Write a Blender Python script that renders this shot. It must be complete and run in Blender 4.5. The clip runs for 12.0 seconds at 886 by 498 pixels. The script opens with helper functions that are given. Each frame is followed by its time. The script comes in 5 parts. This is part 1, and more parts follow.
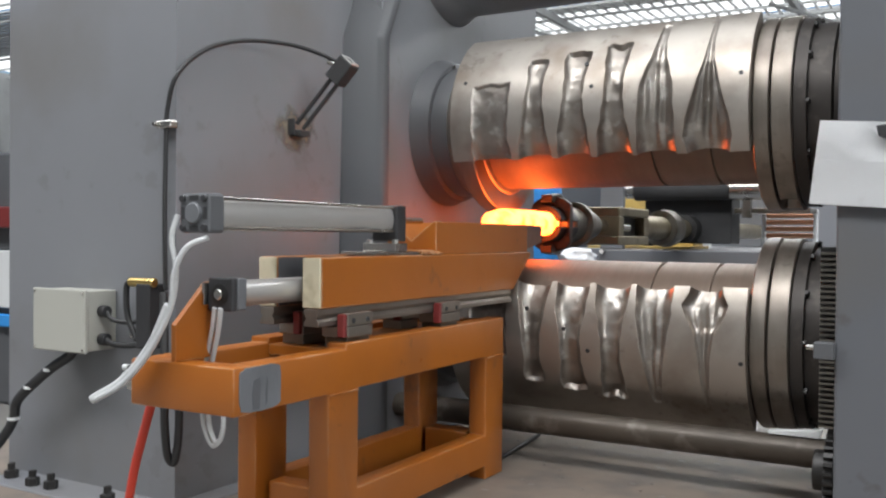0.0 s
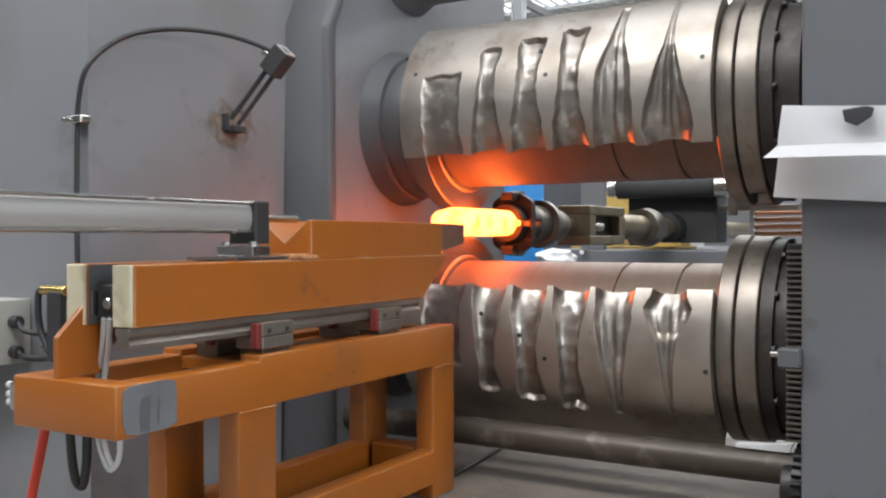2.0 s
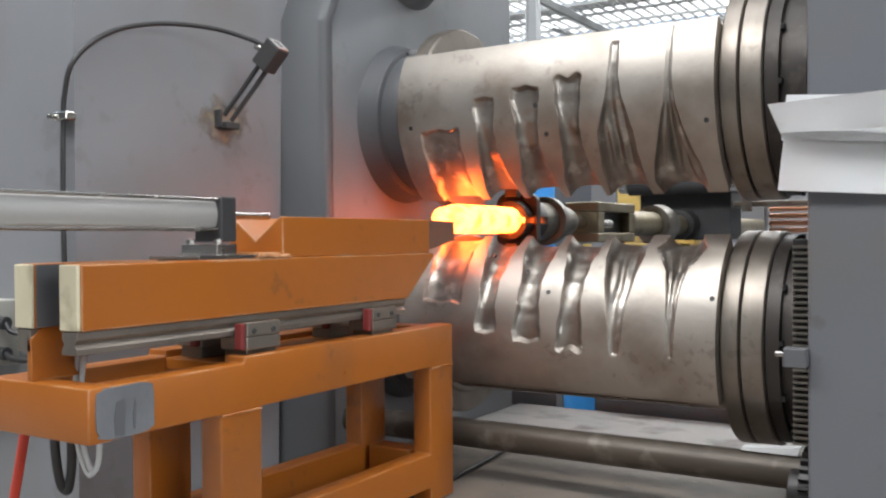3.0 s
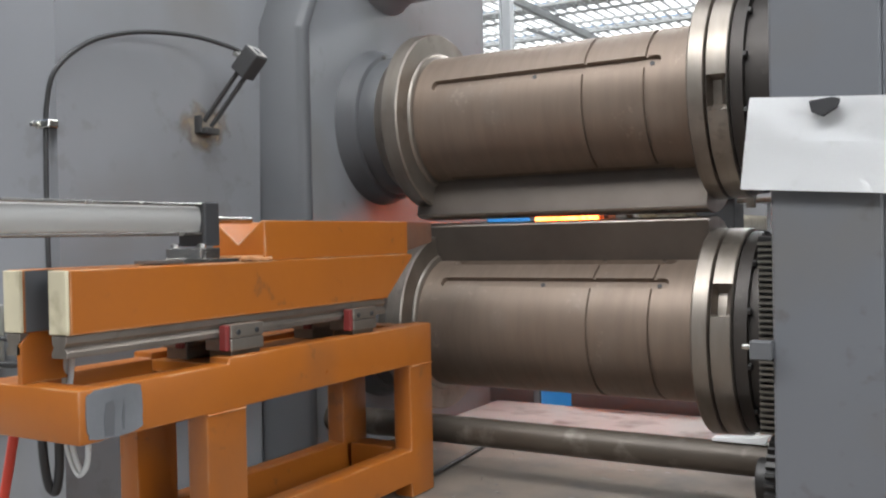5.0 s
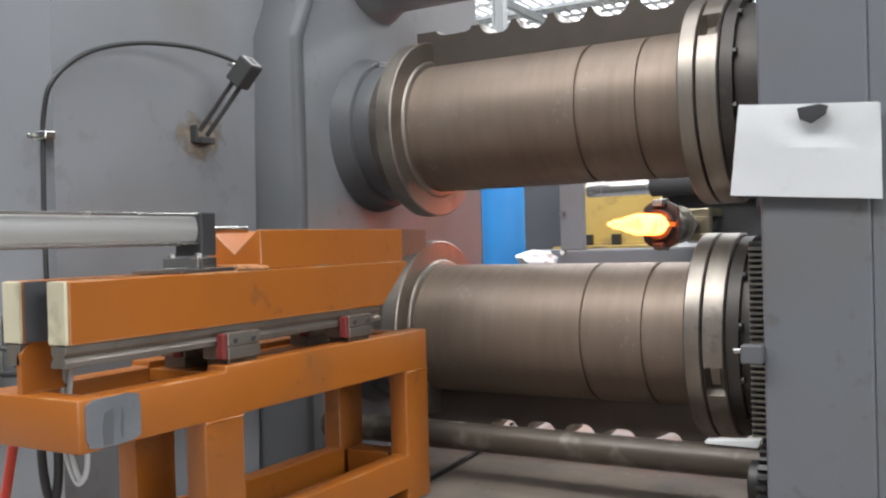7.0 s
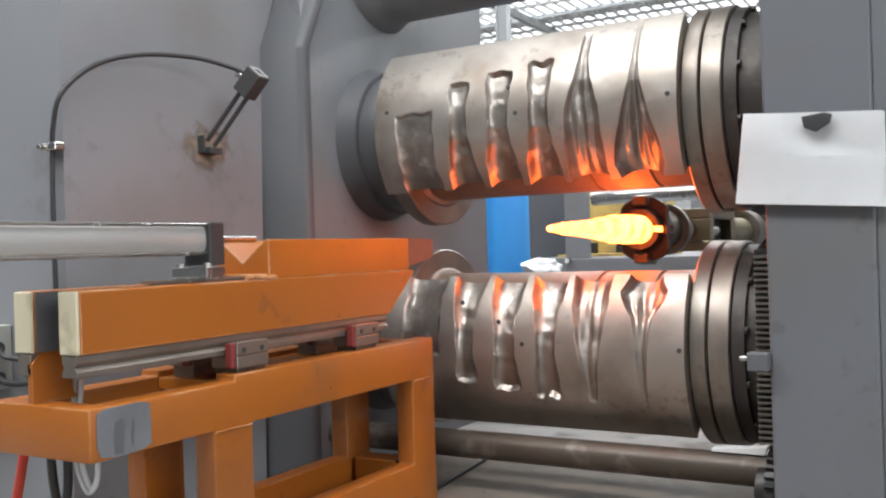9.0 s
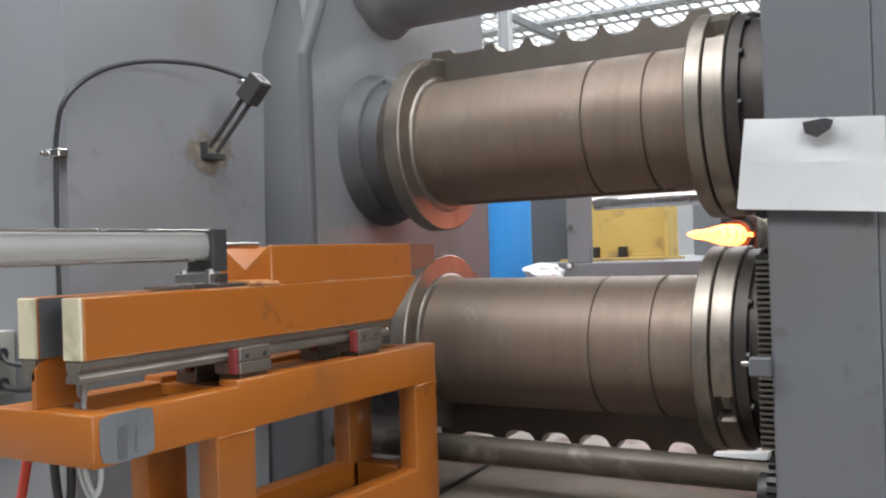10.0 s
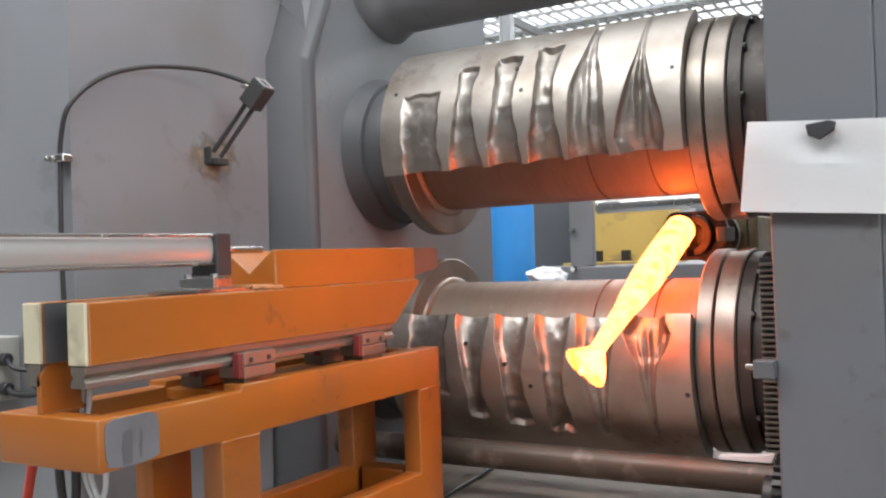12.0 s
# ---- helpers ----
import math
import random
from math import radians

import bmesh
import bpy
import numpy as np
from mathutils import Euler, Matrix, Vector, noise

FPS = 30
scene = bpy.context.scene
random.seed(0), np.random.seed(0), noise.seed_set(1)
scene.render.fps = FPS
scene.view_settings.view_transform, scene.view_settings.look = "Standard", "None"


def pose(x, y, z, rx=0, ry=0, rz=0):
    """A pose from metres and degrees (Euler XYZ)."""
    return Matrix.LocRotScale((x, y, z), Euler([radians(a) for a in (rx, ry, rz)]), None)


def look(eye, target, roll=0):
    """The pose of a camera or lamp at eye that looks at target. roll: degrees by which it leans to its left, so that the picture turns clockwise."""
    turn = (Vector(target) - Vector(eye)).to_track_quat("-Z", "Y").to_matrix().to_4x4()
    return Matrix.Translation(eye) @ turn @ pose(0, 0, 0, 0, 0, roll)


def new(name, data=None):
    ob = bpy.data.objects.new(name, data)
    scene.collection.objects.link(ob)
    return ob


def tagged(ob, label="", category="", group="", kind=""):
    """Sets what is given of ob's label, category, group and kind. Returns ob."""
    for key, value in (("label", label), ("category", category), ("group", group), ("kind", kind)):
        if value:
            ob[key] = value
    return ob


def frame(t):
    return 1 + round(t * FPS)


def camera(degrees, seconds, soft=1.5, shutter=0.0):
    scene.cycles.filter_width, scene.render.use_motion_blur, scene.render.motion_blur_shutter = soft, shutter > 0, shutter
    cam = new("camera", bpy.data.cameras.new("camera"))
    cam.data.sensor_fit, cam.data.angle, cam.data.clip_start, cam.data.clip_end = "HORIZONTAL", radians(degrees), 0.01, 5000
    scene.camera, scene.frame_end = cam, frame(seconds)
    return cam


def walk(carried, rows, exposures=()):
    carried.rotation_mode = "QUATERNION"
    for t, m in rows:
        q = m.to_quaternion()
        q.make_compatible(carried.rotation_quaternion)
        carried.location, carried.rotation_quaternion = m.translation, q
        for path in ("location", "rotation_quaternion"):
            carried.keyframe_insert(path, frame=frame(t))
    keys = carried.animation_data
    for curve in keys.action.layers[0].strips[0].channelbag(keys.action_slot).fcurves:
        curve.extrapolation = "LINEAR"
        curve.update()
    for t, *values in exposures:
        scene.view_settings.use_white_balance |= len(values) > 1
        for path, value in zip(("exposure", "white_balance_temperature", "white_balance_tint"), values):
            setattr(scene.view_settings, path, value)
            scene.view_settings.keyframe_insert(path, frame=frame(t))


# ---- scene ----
# ---------------------------------------------------------------- camera
cam = camera(51.77, 12.0, soft=2.2)
PATH = [
    (0, pose(1.1848, -2.4087, 1.0931, 89.185, -0.495, 30.045)),
    (0.5, pose(1.1953, -2.3919, 1.0928, 89.237, -0.349, 29.831)),
    (1, pose(1.2152, -2.3671, 1.0951, 89.292, -0.143, 29.864)),
    (1.5, pose(1.2355, -2.2947, 1.0960, 89.318, -0.001, 29.972)),
    (2, pose(1.2446, -2.1652, 1.0880, 89.362, 0.124, 30.574)),
    (2.5, pose(1.2062, -2.1209, 1.0883, 89.208, 0.296, 30.990)),
    (3, pose(1.2654, -2.0801, 1.0823, 89.332, 0.432, 31.863)),
    (3.2, pose(1.2680, -2.0850, 1.0824, 89.431, 0.50, 32.558)),
    (5, pose(1.2941, -2.1305, 1.0858, 89.293, 1.148, 30.415)),
    (5.5, pose(1.3004, -2.1346, 1.0876, 89.318, 1.281, 30.270)),
    (6, pose(1.2973, -2.1406, 1.0870, 89.410, 1.416, 30.084)),
    (6.5, pose(1.2987, -2.1498, 1.0898, 89.478, 1.461, 30.026)),
    (7, pose(1.3082, -2.1480, 1.0942, 89.523, 1.573, 30.140)),
    (9, pose(1.3079, -2.1618, 1.0968, 90.026, 1.765, 30.364)),
    (9.5, pose(1.3069, -2.1656, 1.0983, 90.186, 1.781, 30.383)),
    (10, pose(1.3113, -2.1659, 1.0990, 90.320, 1.848, 30.515)),
    (10.5, pose(1.3109, -2.1653, 1.0981, 90.415, 1.910, 30.613)),
    (11, pose(1.3088, -2.1682, 1.0981, 90.526, 1.982, 30.649)),
    (11.5, pose(1.3110, -2.1681, 1.0983, 90.558, 2.009, 30.705)),
    (12, pose(1.3104, -2.1690, 1.0976, 90.602, 2.055, 30.680)),
]
walk(cam, PATH, [(0, -0.06), (1.5, -0.04), (2.6, 0.12), (5.0, 0.25), (7.5, 0.27), (9.0, 0.23), (12, 0.20)])

# ---------------------------------------------------------------- light
world = bpy.data.worlds.new("sky")
scene.world = world
world.use_nodes = True
wn = world.node_tree.nodes
sky = wn.new("ShaderNodeTexSky")
sky.sky_type, sky.sun_disc = "NISHITA", False
sky.sun_elevation, sky.sun_rotation = radians(50), radians(200)
wn["Background"].inputs["Strength"].default_value = 0.12
world.node_tree.links.new(sky.outputs["Color"], wn["Background"].inputs["Color"])


def area(name, loc, target, sx, sy, power, color=(1, 1, 1)):
    lamp = bpy.data.lights.new(name, "AREA")
    lamp.shape, lamp.size, lamp.size_y, lamp.energy, lamp.color = "RECTANGLE", sx, sy, power, color
    ob = new(name, lamp)
    ob.matrix_world = look(loc, target)
    return ob


# area lamps standing in for daylight through unseen openings added in roof and side wall
area("roof_light_front", (-1.5, -4.0, 6.85), (-1.5, -3.9, 0), 12, 1.9, 980, (0.97, 0.99, 1.0))
area("added_top_light", (0.5, 0.0, 6.85), (0.5, 0.1, 0), 12, 1.9, 280, (0.97, 0.99, 1.0))
area("roof_light_rear", (0.5, 5.0, 6.85), (0.5, 5.1, 0), 12, 1.9, 740, (0.97, 0.99, 1.0))
area("roof_light_far", (0.5, 12.0, 6.85), (0.5, 12.1, 0), 12, 1.9, 1000, (0.97, 0.99, 1.0))
area("added_side_light", (10.0, -3.4, 4.6), (0.0, -0.6, 1.6), 6.0, 3.2, 480, (0.95, 0.98, 1.0))

# ---------------------------------------------------------------- materials
def material(name, color, rough=0.5, metal=0.0, color2=None, scale=8.0, bump=0.0, bump_scale=60.0, stain=None,
             stain_amount=0.0, stain_scale=3.0, rough_var=0.1, stretch=(1, 1, 1), specular=0.5, spots=None, spot_strength=0.7):
    m = bpy.data.materials.new(name)
    m.use_nodes = True
    nt = m.node_tree
    n, link = nt.nodes, nt.links.new
    b = n["Principled BSDF"]
    b.inputs["Metallic"].default_value = metal
    b.inputs["Specular IOR Level"].default_value = specular
    co = n.new("ShaderNodeTexCoord")
    mp = n.new("ShaderNodeMapping")
    mp.inputs["Scale"].default_value = stretch
    link(co.outputs["Object"], mp.inputs["Vector"])
    n1 = n.new("ShaderNodeTexNoise")
    n1.inputs["Scale"].default_value, n1.inputs["Detail"].default_value = scale, 6
    link(mp.outputs["Vector"], n1.inputs["Vector"])
    mix = n.new("ShaderNodeMix")
    mix.data_type = "RGBA"
    c2 = color2 or tuple(c * 0.8 for c in color)
    mix.inputs["A"].default_value, mix.inputs["B"].default_value = (*color, 1), (*c2, 1)
    link(n1.outputs["Fac"], mix.inputs["Factor"])
    out = mix.outputs["Result"]
    if stain:
        n2 = n.new("ShaderNodeTexNoise")
        n2.inputs["Scale"].default_value, n2.inputs["Detail"].default_value = stain_scale, 8
        link(co.outputs["Object"], n2.inputs["Vector"])
        ramp = n.new("ShaderNodeValToRGB")
        ramp.color_ramp.elements[0].position = 0.62 - stain_amount * 0.3
        ramp.color_ramp.elements[1].position = 0.72
        link(n2.outputs["Fac"], ramp.inputs["Fac"])
        mx = n.new("ShaderNodeMix")
        mx.data_type = "RGBA"
        link(ramp.outputs["Color"], mx.inputs["Factor"])
        link(out, mx.inputs["A"])
        mx.inputs["B"].default_value = (*stain, 1)
        out = mx.outputs["Result"]
    if spots:  # small dabs of grease, gathered in places
        fine, wide = n.new("ShaderNodeTexNoise"), n.new("ShaderNodeTexNoise")
        fine.inputs["Scale"].default_value, fine.inputs["Detail"].default_value = spots[1], 3
        wide.inputs["Scale"].default_value, wide.inputs["Detail"].default_value = spots[1] * 0.16, 2
        add = n.new("ShaderNodeMath")
        add.operation = "MULTIPLY"
        r2 = n.new("ShaderNodeMapRange")
        r2.inputs["From Min"].default_value, r2.inputs["From Max"].default_value = spots[2], spots[2] + 0.07
        r2.inputs["To Max"].default_value = spot_strength
        for q, t in enumerate((fine, wide)):
            link(co.outputs["Object"], t.inputs["Vector"])
            link(t.outputs["Fac"], add.inputs[q])
        link(add.outputs["Value"], r2.inputs["Value"])
        ms = n.new("ShaderNodeMix")
        ms.data_type = "RGBA"
        link(r2.outputs["Result"], ms.inputs["Factor"])
        link(out, ms.inputs["A"])
        ms.inputs["B"].default_value = (*spots[0], 1)
        out = ms.outputs["Result"]
    link(out, b.inputs["Base Color"])
    mr = n.new("ShaderNodeMapRange")
    mr.inputs["To Min"].default_value = max(0.03, rough - rough_var)
    mr.inputs["To Max"].default_value = min(1.0, rough + rough_var)
    n3 = n.new("ShaderNodeTexNoise")
    n3.inputs["Scale"].default_value, n3.inputs["Detail"].default_value = scale * 2.7, 5
    link(mp.outputs["Vector"], n3.inputs["Vector"])
    link(n3.outputs["Fac"], mr.inputs["Value"])
    link(mr.outputs["Result"], b.inputs["Roughness"])
    if bump:
        n4 = n.new("ShaderNodeTexNoise")
        n4.inputs["Scale"].default_value, n4.inputs["Detail"].default_value = bump_scale, 4
        link(mp.outputs["Vector"], n4.inputs["Vector"])
        bp = n.new("ShaderNodeBump")
        bp.inputs["Strength"].default_value, bp.inputs["Distance"].default_value = bump, 0.004
        link(n4.outputs["Fac"], bp.inputs["Height"])
        link(bp.outputs["Normal"], b.inputs["Normal"])
    return m


GREY = material("machine_grey_paint", (0.215, 0.22, 0.236), 0.45, color2=(0.18, 0.183, 0.195), scale=2.5, bump=0.06, bump_scale=40,
                stain=(0.168, 0.163, 0.160), stain_amount=0.35, stain_scale=1.6, spots=((0.10, 0.09, 0.083), 17, 0.375), spot_strength=0.22)
GREY_POST = material("blue_grey_paint", (0.124, 0.130, 0.143), 0.45, color2=(0.103, 0.108, 0.118), scale=2.5, bump=0.06, bump_scale=40,
                     stain=(0.115, 0.113, 0.112), stain_amount=0.3, stain_scale=2.6, spots=((0.07, 0.062, 0.056), 20, 0.34), spot_strength=0.5)
# dark grey paint; on rib and bosses it puts shade into the colour
GREY_DARK = material("dark_grey_paint_and_shade", (0.105, 0.108, 0.115), 0.5, color2=(0.08, 0.082, 0.087), scale=4, bump=0.06)
ORANGE = material("orange_paint", (0.37, 0.113, 0.013), 0.35, color2=(0.285, 0.086, 0.012), scale=3.5, bump=0.10, bump_scale=30, rough_var=0.14,
                  stain=(0.235, 0.085, 0.026), stain_amount=0.35, stain_scale=2.6, spots=((0.13, 0.06, 0.028), 30, 0.36), spot_strength=0.5)


def worn_edges(m, color, radius=0.006):
    """Paint rubbed through along the edges, in uneven stretches."""
    n, link = m.node_tree.nodes, m.node_tree.links.new
    b = n["Principled BSDF"]
    soft, geo, dot, tex, co = (n.new("ShaderNode" + k) for k in ("Bevel", "NewGeometry", "VectorMath", "TexNoise", "TexCoord"))
    soft.samples, soft.inputs["Radius"].default_value = 4, radius
    dot.operation = "DOT_PRODUCT"
    link(soft.outputs["Normal"], dot.inputs[0])
    link(geo.outputs["Normal"], dot.inputs[1])
    edge, gaps, both, mix = (n.new("ShaderNode" + k) for k in ("MapRange", "MapRange", "Math", "Mix"))
    edge.inputs["From Min"].default_value, edge.inputs["From Max"].default_value = 0.985, 0.90
    tex.inputs["Scale"].default_value, tex.inputs["Detail"].default_value = 9, 6
    link(co.outputs["Object"], tex.inputs["Vector"])
    gaps.inputs["From Min"].default_value, gaps.inputs["From Max"].default_value, gaps.inputs["To Max"].default_value = 0.42, 0.62, 0.85
    both.operation = "MULTIPLY"
    link(dot.outputs["Value"], edge.inputs["Value"])
    link(tex.outputs["Fac"], gaps.inputs["Value"])
    link(edge.outputs["Result"], both.inputs[0])
    link(gaps.outputs["Result"], both.inputs[1])
    mix.data_type = "RGBA"
    link(b.inputs["Base Color"].links[0].from_socket, mix.inputs["A"])
    mix.inputs["B"].default_value = (*color, 1)
    link(both.outputs["Value"], mix.inputs["Factor"])
    link(mix.outputs["Result"], b.inputs["Base Color"])


worn_edges(ORANGE, (0.62, 0.42, 0.26))
PRIMER = material("grey_primer", (0.20, 0.21, 0.225), 0.5, color2=(0.075, 0.077, 0.08), scale=11, bump=0.15)
CREAM = material("cream_cap", (0.62, 0.56, 0.40), 0.5, color2=(0.5, 0.45, 0.32), scale=12, bump=0.1, stain=(0.33, 0.28, 0.18), stain_amount=0.3, stain_scale=14)
DIE = material("worn_die_steel", (0.515, 0.480, 0.438), 0.47, 0.95, color2=(0.385, 0.345, 0.300), scale=7, bump=0.14, bump_scale=42,
               stain=(0.27, 0.222, 0.183), stain_amount=0.5, stain_scale=5, rough_var=0.15, spots=((0.17, 0.14, 0.12), 46, 0.345), spot_strength=0.35)
GROOVE = material("scaled_groove_steel", (0.47, 0.435, 0.395), 0.38, 0.9, color2=(0.18, 0.150, 0.128), scale=15, bump=0.24, bump_scale=48,
                  stain=(0.62, 0.59, 0.55), stain_amount=0.22, stain_scale=18, rough_var=0.16)
DIE_END = material("oxidised_die_end", (0.16, 0.135, 0.115), 0.5, 0.7, color2=(0.10, 0.085, 0.075), scale=9, bump=0.1)
BARREL = material("oxidised_roll_steel", (0.250, 0.191, 0.148), 0.50, 0.45, color2=(0.170, 0.128, 0.099), scale=6, bump=0.05, bump_scale=50,
                  stain=(0.225, 0.178, 0.143), stain_amount=0.3, stain_scale=9, rough_var=0.16, stretch=(6, 0.7, 0.7), spots=((0.42, 0.36, 0.30), 60, 0.375), spot_strength=0.2)
FLANGE = material("turned_steel", (0.37, 0.33, 0.288), 0.43, 0.85, color2=(0.205, 0.178, 0.152), scale=7, bump=0.06, stain=(0.21, 0.178, 0.155), stain_amount=0.4, stain_scale=7, stretch=(5, 1, 1), spots=((0.13, 0.108, 0.094), 40, 0.345), spot_strength=0.35)
HUB = material("greasy_hub_steel", (0.075, 0.066, 0.060), 0.5, 0.5, color2=(0.042, 0.037, 0.034), scale=8, bump=0.12, spots=((0.13, 0.115, 0.10), 22, 0.34), spot_strength=0.4)
DARK = material("dark_oily_steel", (0.055, 0.052, 0.05), 0.45, 0.6, color2=(0.03, 0.03, 0.03), scale=12, bump=0.12)
STEEL = material("bright_steel", (0.62, 0.61, 0.58), 0.24, 1.0, color2=(0.45, 0.43, 0.4), scale=10, bump=0.03)
GUNMETAL = material("greasy_gun_metal", (0.27, 0.25, 0.22), 0.38, 0.9, color2=(0.14, 0.13, 0.11), scale=9, bump=0.1, stain=(0.09, 0.075, 0.05), stain_amount=0.3, stain_scale=9)
OLIVE = material("oiled_yellowish_steel", (0.37, 0.32, 0.22), 0.35, 0.85, color2=(0.22, 0.185, 0.12), scale=8, bump=0.08, stain=(0.11, 0.09, 0.06), stain_amount=0.3, stain_scale=9)
ALU = material("anodised_aluminium", (0.56, 0.55, 0.53), 0.34, 0.55, color2=(0.49, 0.48, 0.46), scale=5, stretch=(8, 0.4, 8))
BLACK = material("black_plastic", (0.025, 0.025, 0.027), 0.45, color2=(0.04, 0.04, 0.042), scale=20)
MATT = material("matt_black_sleeve", (0.045, 0.045, 0.047), 0.75, color2=(0.06, 0.059, 0.058), scale=12, bump=0.1, specular=0.25)
RUBBER = material("black_cable_sheath", (0.02, 0.02, 0.021), 0.5, color2=(0.03, 0.03, 0.03), scale=20)
HOSE = material("clear_white_hose", (0.58, 0.59, 0.59), 0.3, color2=(0.5, 0.51, 0.51), scale=22, bump=0.15)
REDHOSE = material("red_hose", (0.62, 0.055, 0.03), 0.35, color2=(0.5, 0.04, 0.02), scale=10)
RED = material("red_seal", (0.20, 0.03, 0.028), 0.45, scale=15)
COPPER = material("copper", (0.62, 0.33, 0.2), 0.35, 0.9, scale=14)
BRASS = material("brass", (0.72, 0.52, 0.2), 0.3, 1.0, scale=20)
PAPER = material("white_paper", (0.86, 0.865, 0.87), 0.7, color2=(0.80, 0.805, 0.81), scale=4, bump=0.25, bump_scale=7, stain=(0.72, 0.72, 0.71), stain_amount=0.1, stain_scale=9, specular=0.2)
BOX = material("beige_enamel", (0.45, 0.445, 0.40), 0.4, color2=(0.40, 0.395, 0.35), scale=4)
PIPE = material("rusty_pipe_steel", (0.105, 0.086, 0.067), 0.45, 0.35, color2=(0.055, 0.044, 0.035), scale=6, bump=0.2, bump_scale=30, stain=(0.24, 0.215, 0.185), stain_amount=0.22, stain_scale=9, rough_var=0.15)
BED = material("dusty_bed_plate", (0.228, 0.184, 0.148), 0.65, color2=(0.142, 0.116, 0.096), scale=5, bump=0.2, bump_scale=28, stain=(0.12, 0.105, 0.095), stain_amount=0.4, stain_scale=6)
CONCRETE = material("dusty_concrete", (0.225, 0.213, 0.197), 0.75, color2=(0.165, 0.156, 0.144), scale=3, bump=0.2, bump_scale=30, stain=(0.19, 0.178, 0.166), stain_amount=0.3, stain_scale=1.3)
BLUE = material("blue_paint", (0.04, 0.30, 0.72), 0.45, color2=(0.035, 0.25, 0.64), scale=4)
YELLOW = material("yellow_paint", (0.60, 0.43, 0.13), 0.4, color2=(0.48, 0.33, 0.095), scale=6, bump=0.08, stain=(0.30, 0.21, 0.09), stain_amount=0.2, stain_scale=7)
# pale colour carries the daylight on the floor behind the rolls
PALE = material("pale_daylit_floor", (0.46, 0.45, 0.43), 0.6, color2=(0.36, 0.35, 0.33), scale=6, bump=0.1, stain=(0.20, 0.18, 0.16), stain_amount=0.3, stain_scale=7)
WHITE = material("white_sheet_metal", (0.72, 0.73, 0.73), 0.5, color2=(0.62, 0.63, 0.63), scale=2)
HALL = material("hall_wall_sheet", (0.36, 0.37, 0.375), 0.55, color2=(0.30, 0.31, 0.315), scale=2, stain=(0.22, 0.22, 0.215), stain_amount=0.3, stain_scale=0.8)
SCALE = material("mill_scale_flakes", (0.10, 0.09, 0.085), 0.5, 0.4, color2=(0.3, 0.28, 0.26), scale=30, bump=0.2)
BURNT = material("burnt_paint", (0.27, 0.215, 0.155), 0.7, color2=(0.17, 0.155, 0.14), scale=20, bump=0.2, stain=(0.25, 0.18, 0.11), stain_amount=0.4, stain_scale=25)
_n, _l = BURNT.node_tree.nodes, BURNT.node_tree.links.new
_co, _at, _len, _tex, _sum, _cut = (_n.new("ShaderNode" + k) for k in ("TexCoord", "Mapping", "VectorMath", "TexNoise", "Math", "MapRange"))
_at.inputs["Location"].default_value, _at.inputs["Scale"].default_value = (0, 0.262 * 9, -1.405 * 12), (0, 9, 12)
_len.operation, _sum.operation = "LENGTH", "ADD"
_tex.inputs["Scale"].default_value, _tex.inputs["Detail"].default_value = 26, 6
_cut.inputs["From Min"].default_value, _cut.inputs["From Max"].default_value = 1.36, 0.92
_l(_co.outputs["Object"], _at.inputs["Vector"])
_l(_at.outputs["Vector"], _len.inputs[0])
_l(_co.outputs["Object"], _tex.inputs["Vector"])
_l(_len.outputs["Value"], _sum.inputs[0])
_l(_tex.outputs["Fac"], _sum.inputs[1])
_l(_sum.outputs["Value"], _cut.inputs["Value"])
_l(_cut.outputs["Result"], _n["Principled BSDF"].inputs["Alpha"])



def glowing(name, color, hot, strength, scale=18.0):
    """Steel that gives off light by its heat, with cooler scale on it."""
    m = bpy.data.materials.new(name)
    m.use_nodes = True
    n, link = m.node_tree.nodes, m.node_tree.links.new
    b = n["Principled BSDF"]
    co, tex, ramp = n.new("ShaderNodeTexCoord"), n.new("ShaderNodeTexNoise"), n.new("ShaderNodeValToRGB")
    tex.inputs["Scale"].default_value, tex.inputs["Detail"].default_value = scale, 5
    link(co.outputs["Object"], tex.inputs["Vector"])
    link(tex.outputs["Fac"], ramp.inputs["Fac"])
    e = ramp.color_ramp.elements
    e[0].position, e[0].color = 0.24, (color[0] * 0.25, color[1] * 0.12, color[2] * 0.1, 1)
    e[1].position, e[1].color = 0.56, (*hot, 1)
    mid = ramp.color_ramp.elements.new(0.33)
    mid.color = (*color, 1)
    b.inputs["Base Color"].default_value = (0.1, 0.06, 0.05, 1)
    b.inputs["Roughness"].default_value = 0.7
    link(ramp.outputs["Color"], b.inputs["Emission Color"])
    b.inputs["Emission Strength"].default_value = strength
    return m


HOT = glowing("yellow_hot_steel", (1.0, 0.095, 0.006), (1.0, 0.165, 0.032), 15.0)


# ---------------------------------------------------------------- mesh helpers
def part(name, bm, mat, parent=None, label="", smooth=False, kind=""):
    me = bpy.data.meshes.new(name)
    bmesh.ops.recalc_face_normals(bm, faces=bm.faces[:])
    for f in bm.faces:
        f.smooth = smooth
    bm.to_mesh(me)
    bm.free()
    me.materials.append(mat)
    if smooth:
        me.set_sharp_from_angle(angle=radians(38))
    ob = new(name, me)
    ob.parent = parent
    if label or kind:
        tagged(ob, label, kind=kind)
    return ob


def thing(name, label, category, group="", kind="", at=(0, 0, 0)):
    ob = new(name)
    ob.location = at
    return tagged(ob, label, category, group, kind)


